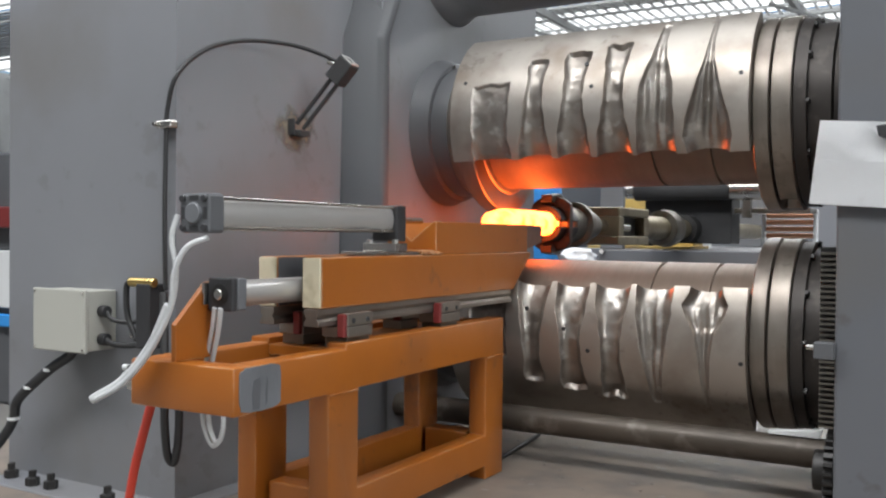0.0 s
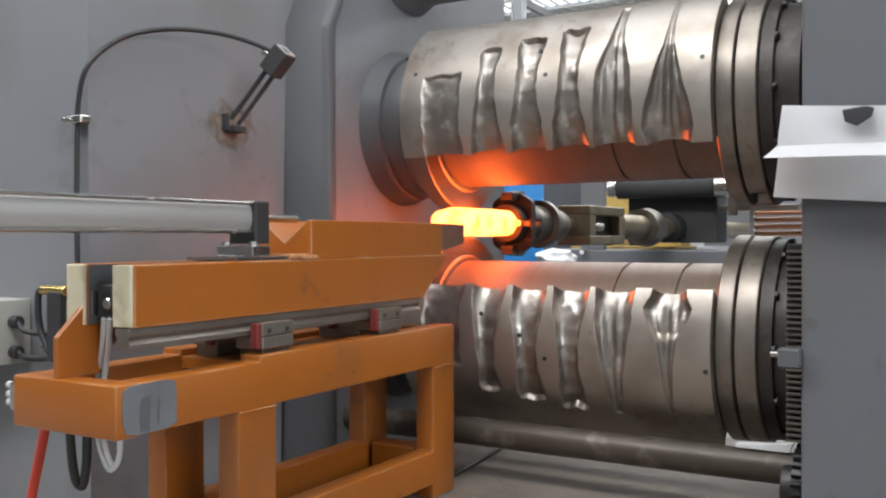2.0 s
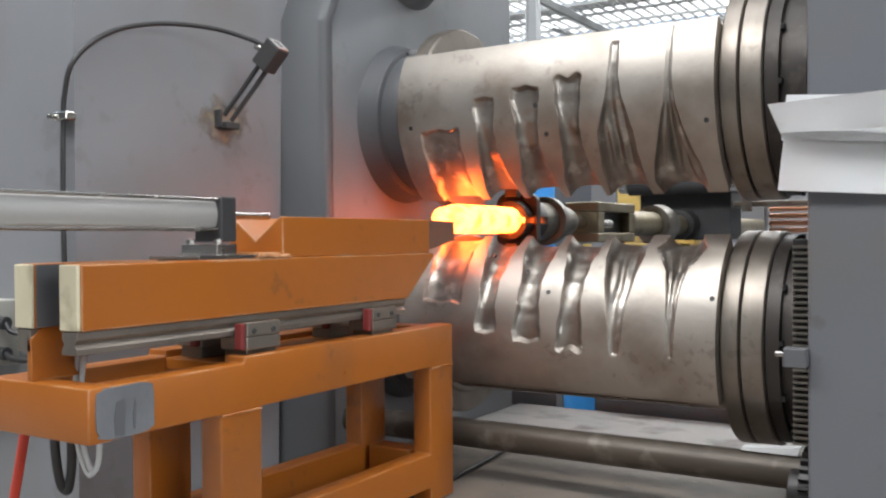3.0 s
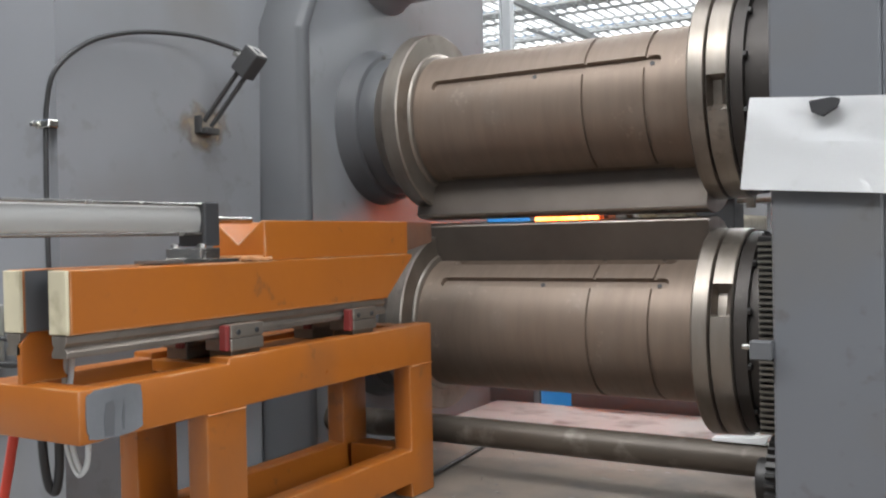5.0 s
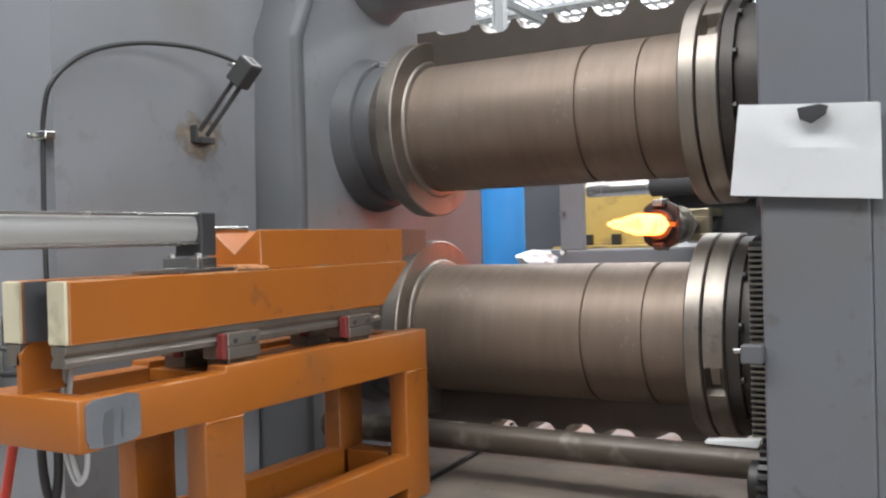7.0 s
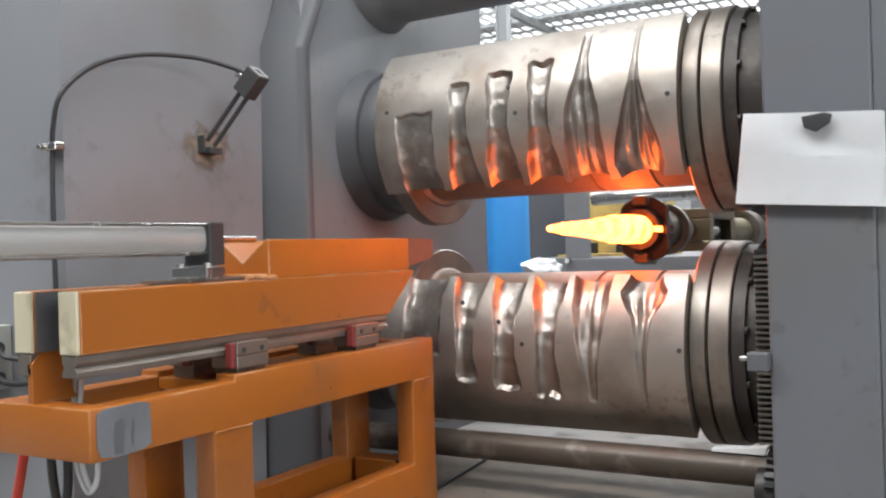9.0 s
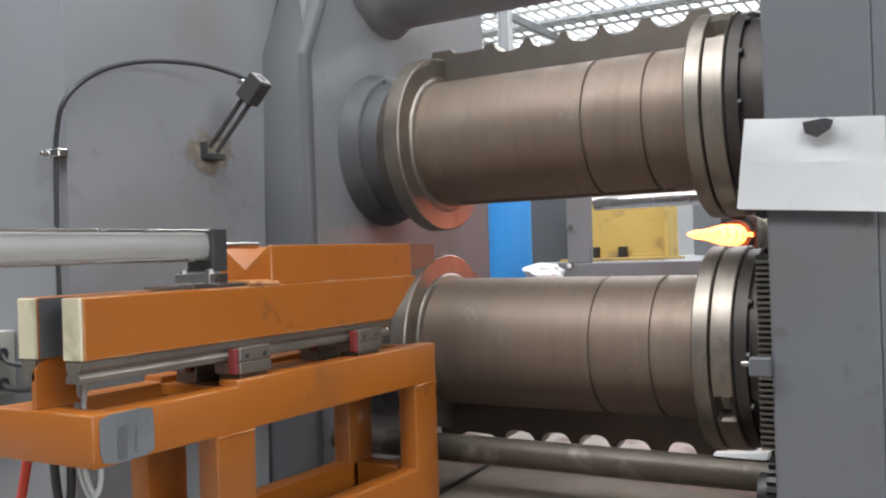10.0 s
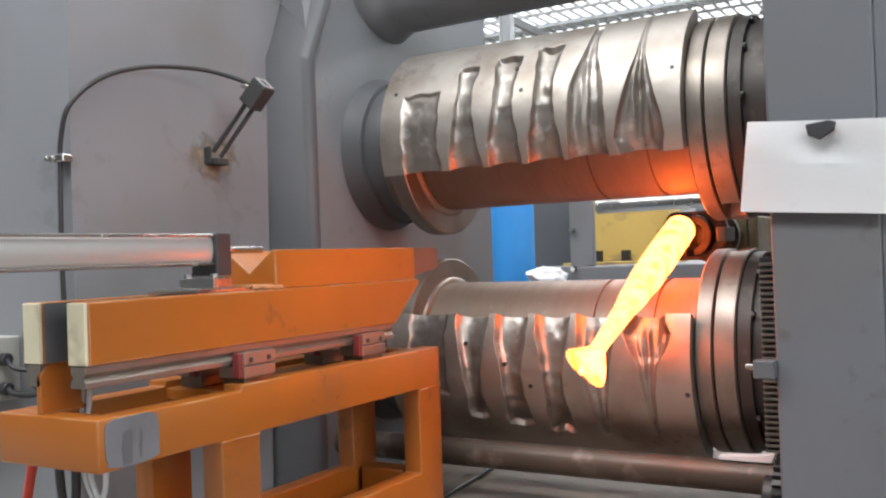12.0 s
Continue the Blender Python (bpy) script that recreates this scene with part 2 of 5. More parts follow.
def add_box(bm, lo, hi, bevel=0.0, m=None, seg=2):
    vs = [bm.verts.new((x, y, z)) for x in (lo[0], hi[0]) for y in (lo[1], hi[1]) for z in (lo[2], hi[2])]
    idx = ((0, 1, 3, 2), (4, 6, 7, 5), (0, 4, 5, 1), (2, 3, 7, 6), (0, 2, 6, 4), (1, 5, 7, 3))
    fs = [bm.faces.new([vs[i] for i in f]) for f in idx]
    if m:
        for v in vs:
            v.co = m @ v.co
    if bevel:
        es = {e for f in fs for e in f.edges}
        bmesh.ops.bevel(bm, geom=list(es), offset=bevel, segments=seg, profile=0.5, affect="EDGES")
    return bm


def box(lo, hi, bevel=0.0, m=None, seg=2):
    return add_box(bmesh.new(), lo, hi, bevel, m, seg)


def prism(pts, axis, a, b, bevel=0.0):
    """An outline in the plane across the axis, drawn out from a to b. Points are the other two coordinates in x, y, z order."""
    bm = bmesh.new()

    def place(p, c):
        q = list(p)
        q.insert("xyz".index(axis), c)
        return bm.verts.new(q)

    lo, hi = [place(p, a) for p in pts], [place(p, b) for p in pts]
    bm.faces.new(lo)
    bm.faces.new(hi[::-1])
    for i in range(len(pts)):
        j = (i + 1) % len(pts)
        bm.faces.new((lo[i], lo[j], hi[j], hi[i]))
    if bevel:
        bmesh.ops.bevel(bm, geom=bm.edges[:], offset=bevel, segments=2, profile=0.5, affect="EDGES")
    return bm


def add_lathe(bm, profile, axis="x", n=64, centre=(0, 0, 0), closed=False):
    """Turned body: profile of (along the axis, radius)."""
    rings = []
    for s, r in profile:
        ring = []
        for k in range(n):
            a = 2 * math.pi * k / n
            c, d = r * math.cos(a), r * math.sin(a)
            p = {"x": (s, c, d), "y": (c, s, d), "z": (c, d, s)}[axis]
            ring.append(bm.verts.new(Vector(p) + Vector(centre)))
        rings.append(ring)
    pairs = list(zip(rings, rings[1:])) + ([(rings[-1], rings[0])] if closed else [])
    for p, q in pairs:
        for k in range(n):
            bm.faces.new((p[k], p[(k + 1) % n], q[(k + 1) % n], q[k]))
    if not closed:
        bm.faces.new(rings[0])
        bm.faces.new(rings[-1][::-1])
    return bm


def lathe(profile, axis="x", n=64, centre=(0, 0, 0), closed=False):
    return add_lathe(bmesh.new(), profile, axis, n, centre, closed)


def rod(s0, s1, r, axis, centre, n=24, bevel=0.002):
    return lathe([(s0, r - bevel), (s0 + bevel, r), (s1 - bevel, r), (s1, r - bevel)], axis, n, centre)


def smooth_points(pts, steps=8):
    out, p = [], [Vector(q) for q in pts]
    p = [p[0] * 2 - p[1]] + p + [p[-1] * 2 - p[-2]]
    for i in range(1, len(p) - 2):
        a, b, c, d = p[i - 1:i + 3]
        for k in range(steps):
            t = k / steps
            out.append(0.5 * ((2 * b) + (c - a) * t + (2 * a - 5 * b + 4 * c - d) * t * t + (3 * b - a - 3 * c + d) * t ** 3))
    out.append(p[-2])
    return out


def add_tube(bm, pts, r, n=12, steps=8):
    line = smooth_points(pts, steps)
    rings, up = [], Vector((0.12, 0.3, 0.95))
    for i, p in enumerate(line):
        d = (line[min(i + 1, len(line) - 1)] - line[max(i - 1, 0)]).normalized()
        u = (up - d * up.dot(d))
        u = u.normalized() if u.length > 1e-4 else d.orthogonal().normalized()
        up = u
        w = d.cross(u)
        rings.append([bm.verts.new(p + r * (math.cos(2 * math.pi * k / n) * u + math.sin(2 * math.pi * k / n) * w)) for k in range(n)])
    for a, b in zip(rings, rings[1:]):
        for k in range(n):
            bm.faces.new((a[k], a[(k + 1) % n], b[(k + 1) % n], b[k]))
    bm.faces.new(rings[0])
    bm.faces.new(rings[-1][::-1])
    return bm


def tube(pts, r, n=12, steps=8):
    return add_tube(bmesh.new(), pts, r, n, steps)


def plate_with_holes(lo, hi, holes, y0, y1):
    """A wall plate across y with rectangular openings (x0, z0, x1, z1), as joined blocks."""
    xs = sorted({lo[0], hi[0], *[h[0] for h in holes], *[h[2] for h in holes]})
    zs = sorted({lo[1], hi[1], *[h[1] for h in holes], *[h[3] for h in holes]})
    bm = bmesh.new()
    for xa, xb in zip(xs, xs[1:]):
        for za, zb in zip(zs, zs[1:]):
            cx, cz = (xa + xb) / 2, (za + zb) / 2
            if not any(h[0] < cx < h[2] and h[1] < cz < h[3] for h in holes):
                add_box(bm, (xa, y0, za), (xb, y1, zb))
    bmesh.ops.remove_doubles(bm, verts=bm.verts[:], dist=1e-5)
    return bm


# ---------------------------------------------------------------- hall
FLOOR_Z = 0.0
floor = part("floor", box((-30, -12, -0.2), (30, 40, FLOOR_Z)), CONCRETE)
tagged(floor, "dusty grey concrete workshop floor", "floor", kind="structure")


def hall():
    wall_bm = box((-30, 30, 0), (30, 30.3, 7))
    tagged(part("wall_north", wall_bm, WHITE), "pale sheet metal hall wall far behind", "wall", kind="structure")
    # west, east and south walls are unseen, added grey to hold down bounced light
    tagged(part("wall_west", box((-30.3, -12, 0), (-30, 30.3, 7)), HALL), "unseen grey wall closing the hall", "wall", kind="structure")
    # the opening is made up, to let the side lamp in
    east = plate_with_holes((-12, 0), (30.3, 7), [(-6.6, 2.9, -0.2, 6.3)], 0, 0.3)
    bmesh.ops.rotate(east, matrix=Matrix.Rotation(radians(90), 3, "Z"), verts=east.verts[:])
    bmesh.ops.translate(east, vec=(10.3, 0, 0), verts=east.verts[:])
    tagged(part("wall_east", east, HALL), "unseen grey hall wall with an opening added for the side light", "wall", kind="structure")
    tagged(part("wall_south", box((-30, -12.3, 0), (10.3, -12, 7)), HALL), "unseen grey wall closing the hall", "wall", kind="structure")


hall()


def hall_roof():
    """Corrugated roof on purlins, with open light strips between the sheets."""
    bm = bmesh.new()
    # the strips nearest the machine are unseen openings added for the lamps
    strips = [(-5.0, -3.0), (-1.0, 1.0), (4.0, 6.0), (11.0, 13.0), (17.0, 19.6), (20.2, 22.8), (23.4, 26.0), (26.6, 28.9)]
    edges = [-12.3] + [v for s in strips for v in s] + [30.3]
    for a, b in zip(edges[::2], edges[1::2]):
        n = int((b - a) / 0.12) + 1
        for k in range(n):
            ya, yb = a + (b - a) * k / n, a + (b - a) * (k + 1) / n
            z = 7.0 + (0.05 if k % 2 else 0.0)
            add_box(bm, (-30.3, ya, z), (30.3, yb, z + 0.03))
    tagged(part("ceiling", bm, WHITE), "white corrugated hall roof with light strips", "ceiling", kind="structure")
    for a, b in strips[3:]:  # glazed strips
        pane = part("window_pane", box((-30, a, 7.09), (30, b, 7.10)), SKYLIGHT)
        tagged(pane, "bright translucent roof light", "roof light", "roof lights", "structure")
    for k in range(19):
        y = 7.5 + 1.15 * k
        beam = part("purlin", box((-30, y, 6.83), (30, y + 0.06, 6.9), 0.01), WHITE)
        tagged(beam, "white painted steel roof purlin", "purlin", "roof purlins", "structure")
    for k, x in enumerate((-13.5, -8.2, -2.6, 3.0, 8.6)):
        tr = part("truss", box((x, 6.5, 6.60), (x + 0.12, 30, 6.79), 0.01), HALL)
        tagged(tr, "grey steel roof girder", "girder", "roof girders", "structure")
    ribs = bmesh.new()
    for k in range(90):
        x = -20 + 0.3 * k
        add_box(ribs, (x, 16.6, 6.95), (x + 0.06, 29.5, 7.0))
    tagged(part("roof_ribs", ribs, WHITE), "white ribs of the corrugated roof sheets", "roof ribs", kind="structure")


SKYLIGHT = bpy.data.materials.new("translucent_roof_sheet")
SKYLIGHT.use_nodes = True
_b = SKYLIGHT.node_tree.nodes["Principled BSDF"]
_b.inputs["Base Color"].default_value = (0.8, 0.82, 0.84, 1)
_b.inputs["Emission Color"].default_value = (0.95, 0.98, 1.0, 1)
_b.inputs["Emission Strength"].default_value = 1.6
hall_roof()
col = thing("hall_column", "grey painted steel hall column", "column", kind="structure")
part("flange", box((-2.965, 6.35, 0), (-2.952, 6.45, 6.6), 0.002), HALL, col)
part("web", box((-2.951, 6.394, 0), (-2.849, 6.406, 6.6), 0.002), HALL, col)
part("flange", box((-2.848, 6.35, 0), (-2.835, 6.45, 6.6), 0.002), HALL, col)
win = thing("window_1", "bright window high in the far hall wall", "window", kind="structure")
part("pane", box((-16.6, 29.9, 4.2), (-12.6, 29.93, 6.6)), SKYLIGHT, win)
part("mullion", box((-14.7, 29.86, 4.2), (-14.6, 29.899, 6.6)), WHITE, win)
for k_, (xa, xb) in enumerate(((-9.0, -6.0), (-3.0, 0.5))):
    br = part("brace", tube([(xa, 20.0, 6.6), ((xa + xb) / 2, 20.0, 5.9), (xb, 20.0, 5.2)], 0.045, 8, 2), HALL)
    tagged(br, "grey diagonal roof brace", "brace", "roof braces", "structure")

# ---------------------------------------------------------------- machine frame
bed = part("machine_bed", box((-1.6, -0.95, 0.0), (1.9, 1.25, 0.40), 0.012), BED)
tagged(bed, "dusty brown steel machine bed plate under the rolls", "machine bed", kind="structure")

WALL_X = -0.45


def left_housing():
    h = thing("roll_housing", "grey painted steel housing carrying the roll bearings", "machine housing")
    # column with its front face across the feed and its side face along it, leaning back above the shoulder
    profile = [(-0.735, 0.37), (-0.04, 0.37), (-0.04, 1.73), (0.18, 2.2), (0.18, 3.2), (-0.735, 3.2)]
    col_bm = prism(profile, "x", -1.245, -0.57)
    rear = [e for e in col_bm.edges if all(v.co.x > -0.6 and v.co.y > -0.1 for v in e.verts)]
    bmesh.ops.bevel(col_bm, geom=rear, offset=0.016, segments=5, profile=0.5, affect="EDGES")
    part("column", col_bm, GREY, h, smooth=True)
    part("foot", box((-1.19, -0.86, 0.36), (-0.5, -0.02, 0.405), 0.006), GREY, h)
    outline = [(-0.62, -0.030), (-0.575, -0.030), (-0.462, 0.024), (-0.4485, 0.036), (-0.4485, 0.07), (-0.62, 0.07)]
    rib = bmesh.new()
    rings = [[rib.verts.new((x, y + dy, z)) for x, y in outline] for z, dy in ((0.37, 0.0), (1.73, 0.0), (2.2, 0.22), (3.0, 0.22))]
    for p, q in zip(rings, rings[1:]):
        for k in range(6):
            rib.faces.new((p[k], p[(k + 1) % 6], q[(k + 1) % 6], q[k]))
    rib.faces.new(rings[0])
    rib.faces.new(rings[-1][::-1])
    soft = [e for e in rib.edges if all(v.co.x > -0.5 and v.co.y < 0.30 for v in e.verts) and 0.4 < max(v.co.z for v in e.verts) < 2.5]
    bmesh.ops.bevel(rib, geom=soft, offset=0.012, segments=3, profile=0.5, affect="EDGES")
    # darker than the column: shade beside the column put into the rib's colour
    part("rib", rib, GREY_DARK, h, smooth=True)
    # side wall: flat, then leaning back above a slanting crease that imitates a shadow edge
    side = bmesh.new()
    front = [(WALL_X, 0.06, 0.37), (WALL_X, 1.2, 0.37), (WALL_X, 1.2, 2.23), (WALL_X, 0.06, 1.60)]
    upper = [front[3], front[2], (-0.58, 1.2, 2.9), (-0.61, 0.06, 2.9)]
    back = [(-0.75, 0.06, 0.37), (-0.75, 1.2, 0.37), (-0.75, 1.2, 2.9), (-0.75, 0.06, 2.9)]
    f, b, (u, w) = [side.verts.new(p) for p in front], [side.verts.new(p) for p in back], [side.verts.new(p) for p in upper[2:]]
    for loop in (f, (f[3], f[2], u, w), b[::-1], (f[0], b[0], b[1], f[1]), (w, u, b[2], b[3]), (f[1], b[1], b[2], u, f[2]), (b[0], f[0], f[3], w, b[3])):
        side.faces.new(loop)
    crease = [e for e in side.edges if {e.verts[0], e.verts[1]} == {f[2], f[3]}]
    bmesh.ops.bevel(side, geom=crease, offset=0.05, segments=6, profile=0.5, affect="EDGES")
    part("side_wall", side, GREY, h, smooth=True)
    for z in (ZU, ZL):
        # boss and ring coloured darker than the wall for the shade behind the flange
        boss = lathe([(WALL_X - 0.02, 0.262), (-0.440, 0.258), (-0.420, 0.246), (-0.398, 0.244), (-0.388, 0.240), (-0.384, 0.232), (-0.3835, 0.2)], "x", 96, (0, ROLL_Y, z))
        part("seal_ring", lathe([(-0.390, 0.226), (-0.318, 0.224), (-0.308, 0.216), (-0.306, 0.2)], "x", 72, (0, ROLL_Y, z)), GREY_DARK, h, smooth=True)
        for a in (95, 70):
            lug = lathe([(-0.386, 0.0075), (-0.376, 0.0075), (-0.3745, 0.005)], "x", 6, (0, ROLL_Y - 0.234 * math.cos(radians(a)), z + 0.234 * math.sin(radians(a))))
            part("bolt", lug, STEEL, h)
        part("bearing_boss", boss, GREY_DARK, h, smooth=True)
    return h


ROLL_Y, ZU, ZL, RD, RB, RF = 0.442, 1.460, 0.814, 0.3175, 0.203, 0.283
left_housing()


def right_housing():
    h = thing("roll_housing", "grey painted steel upright with paper stuck on its front", "machine housing")
    part("column", box((0.911, -0.093, 0.37), (1.129, 0.10, 3.2), 0.006), GREY_POST, h)
    part("side_wall", box((1.1292, -0.088, 0.37), (1.9, 1.2, 3.2), 0.003), GREY_POST, h)
    part("inner_wall", box((0.93, 0.103, 0.37), (1.13, 1.2, 2.3), 0.006), GREY_DARK, h)
    return h


right_housing()
tie = part("tie_beam", lathe([(-0.60, 0.178), (-0.45, 0.170), (-0.425, 0.156), (-0.405, 0.145), (-0.385, 0.14), (1.5, 0.14)], "x", 64, (0, 0.50, 2.028)), GREY, None, smooth=True)
tagged(tie, "grey painted round tie beam above the rolls", "tie beam", kind="structure")

low_pipe = part("pipe", rod(-0.68, 0.905, 0.0395, "x", (0, 0.135, 0.535), 40), PIPE, None, smooth=True)
tagged(low_pipe, "worn greasy steel pipe below the lower roll", "pipe")


# ---------------------------------------------------------------- forging rolls
CAVITIES = [  # centre, depth, sharpness, then (degrees from the leading edge, half width) along the groove
    (-0.120, 0.016, 6, ((0, 0.060), (20, 0.056), (40, 0.060), (45, 0.057))),
    (0.028, 0.034, 3.6, ((0, 0.049), (14, 0.040), (30, 0.027), (46, 0.024), (54, 0.034), (59, 0.030))),
    (0.155, 0.036, 3.6, ((0, 0.048), (14, 0.044), (32, 0.028), (44, 0.029), (56, 0.041), (64, 0.036))),
    (0.280, 0.038, 3.4, ((0, 0.049), (12, 0.043), (30, 0.027), (44, 0.026), (56, 0.035), (64, 0.037), (66, 0.034))),
    (0.405, 0.036, 3.0, ((0, 0.052), (20, 0.049), (38, 0.043), (52, 0.022), (62, 0.013), (80, 0.011))),
    (0.550, 0.038, 2.4, ((0, 0.052), (8, 0.064), (16, 0.056), (48, 0.013), (60, 0.007), (85, 0.006))),
]
LOWER_CAVITIES = CAVITIES[:4] + [
    (0.405, 0.034, 3.0, ((0, 0.050), (16, 0.047), (32, 0.034), (48, 0.021), (60, 0.015), (66, 0.010))),
    (0.550, 0.036, 3.2, ((0, 0.040), (4, 0.045), (10, 0.060), (15, 0.050), (24, 0.025), (38, 0.014), (54, 0.009), (66, 0.006))),
]
SPAN = 87.0


def cavity_depth(x, s, table):
    best = 0.0
    for i, (c, depth, power, ways) in enumerate(table):
        end = ways[-1][0]
        if s > end:
            continue
        w = float(np.interp(s, [p[0] for p in ways], [p[1] * 1.08 for p in ways]))
        w *= 1 + (0.11 if i < 4 else 0.05) * noise.noise(Vector((s * 0.13, i * 7.3, x * 4)))
        d = abs(x - c)
        if d < w:
            edge = max(0.0, min(1.0, (end - s + (3.0 * noise.noise(Vector((x * 28, i * 2.7, 0.4))) - 1.5 if i < 4 else 0.0)) / 1.5))
            dep = depth * (1 - 0.55 * s / end) * min(1.0, w / 0.036)
            if i == 5:
                dep *= 1 - min(1.0, max(0.0, (s - 3) / 14)) * 0.30 * (1 - abs(math.cos(d / w * math.pi)))
            dep *= (1 - (d / w) ** power) ** 0.75
            if i >= 4:  # drawn ridges along the last two grooves
                dep *= 1 + 0.16 * math.sin(x * 210 + 1.5 * noise.noise(Vector((s * 0.05, i, 0)))) * min(1.0, s / 25) * (1 - (d / w) ** 2)
            else:  # burnt out patches in the first ones
                dep += 0.0035 * max(0.0, noise.noise(Vector((x * 30, s * 0.12, i * 5.1))) - 0.15) * min(1.0, (w - d) / 0.012)
            dep += 0.0010 * noise.noise(Vector((x * 26, s * 0.2, i * 3.0))) * min(1.0, (w - d) / 0.01)
            best = max(best, dep * edge)
    return best


def die_mesh(sign, lead):
    """Segment on the roll: from the lead angle, SPAN degrees back against the turning. Angles rise from the front to the top."""
    bm = bmesh.new()
    xs = np.linspace(-0.258, 0.662, 430)
    ss = np.linspace(0, SPAN, 160)
    grid = []
    for s in ss:
        a = radians(lead - sign * s)
        row = []
        for x in xs:
            r = RD - cavity_depth(x, s, CAVITIES if sign < 0 else LOWER_CAVITIES)
            r -= 0.0004 * noise.noise(Vector((x * 12, s * 0.1, 3.1 * sign))) + 0.00008 * noise.noise(Vector((x * 60, s * 0.5, 1.1 * sign)))
            if s > SPAN - 1.5:
                r = min(r, RD - 0.003)
            row.append(bm.verts.new((x, -r * math.cos(a), r * math.sin(a))))
        grid.append(row)
    inner = []
    for s in ss:
        a = radians(lead - sign * s)
        r = RB - 0.004
        inner.append([bm.verts.new((x, -r * math.cos(a), r * math.sin(a))) for x in xs])
    for g in (grid, inner):
        for p, q in zip(g, g[1:]):
            for k in range(len(xs) - 1):
                f = bm.faces.new((p[k], p[k + 1], q[k + 1], q[k]))
                c = p[k].co
                if g is grid and c.y * c.y + c.z * c.z < (RD - 0.0035) ** 2:
                    f.material_index = 2
    for i in range(len(ss) - 1):
        for k in (0, len(xs) - 1):
            bm.faces.new((grid[i][k], grid[i + 1][k], inner[i + 1][k], inner[i][k]))
    for i in (0, len(ss) - 1):
        for k in range(len(xs) - 1):
            f = bm.faces.new((grid[i][k], grid[i][k + 1], inner[i][k + 1], inner[i][k]))
            f.material_index = 1
    return bm


def barrel_mesh(slots):
    """The roll body as a polar grid, with two turned grooves and milled keyways sunk into it."""
    bm = bmesh.new()
    half, depth = 0.017, 0.014
    x0, x1 = -0.137, 0.572
    xs = set(np.linspace(-0.235, 0.664, 90).round(4).tolist())
    for g in (0.356, 0.532):
        xs |= {g - 0.0055, g - 0.004, g + 0.004, g + 0.0055}
    for e in (x0, x1):
        xs |= {round(e + d, 4) for d in np.linspace(-0.02, 0.02, 15)}
    xs = sorted(xs)
    angs = set(range(0, 360, 4))
    for s in slots:
        w = math.degrees(half / RB)
        angs |= {s + w * k for k in (-1.04, -0.97, -0.8, -0.6, -0.35, 0, 0.35, 0.6, 0.8, 0.97, 1.04)}
    angs = sorted(a % 360 for a in angs)
    rings = []
    for x in xs:
        ring = []
        for a in angs:
            r = RB
            if min(abs(x - 0.356), abs(x - 0.532)) < 0.0045:
                r -= 0.007
            for s in slots:
                w = ((a - s + 180) % 360 - 180) * math.pi / 180 * RB
                dx = max(x0 + half - x, x - (x1 - half), 0)
                if dx * dx + w * w < half * half:
                    r = RB - depth
            ring.append(bm.verts.new((x, -r * math.cos(radians(a)), r * math.sin(radians(a)))))
        rings.append(ring)
    n = len(angs)
    for p, q in zip(rings, rings[1:]):
        for k in range(n):
            bm.faces.new((p[k], p[(k + 1) % n], q[(k + 1) % n], q[k]))
    return bm


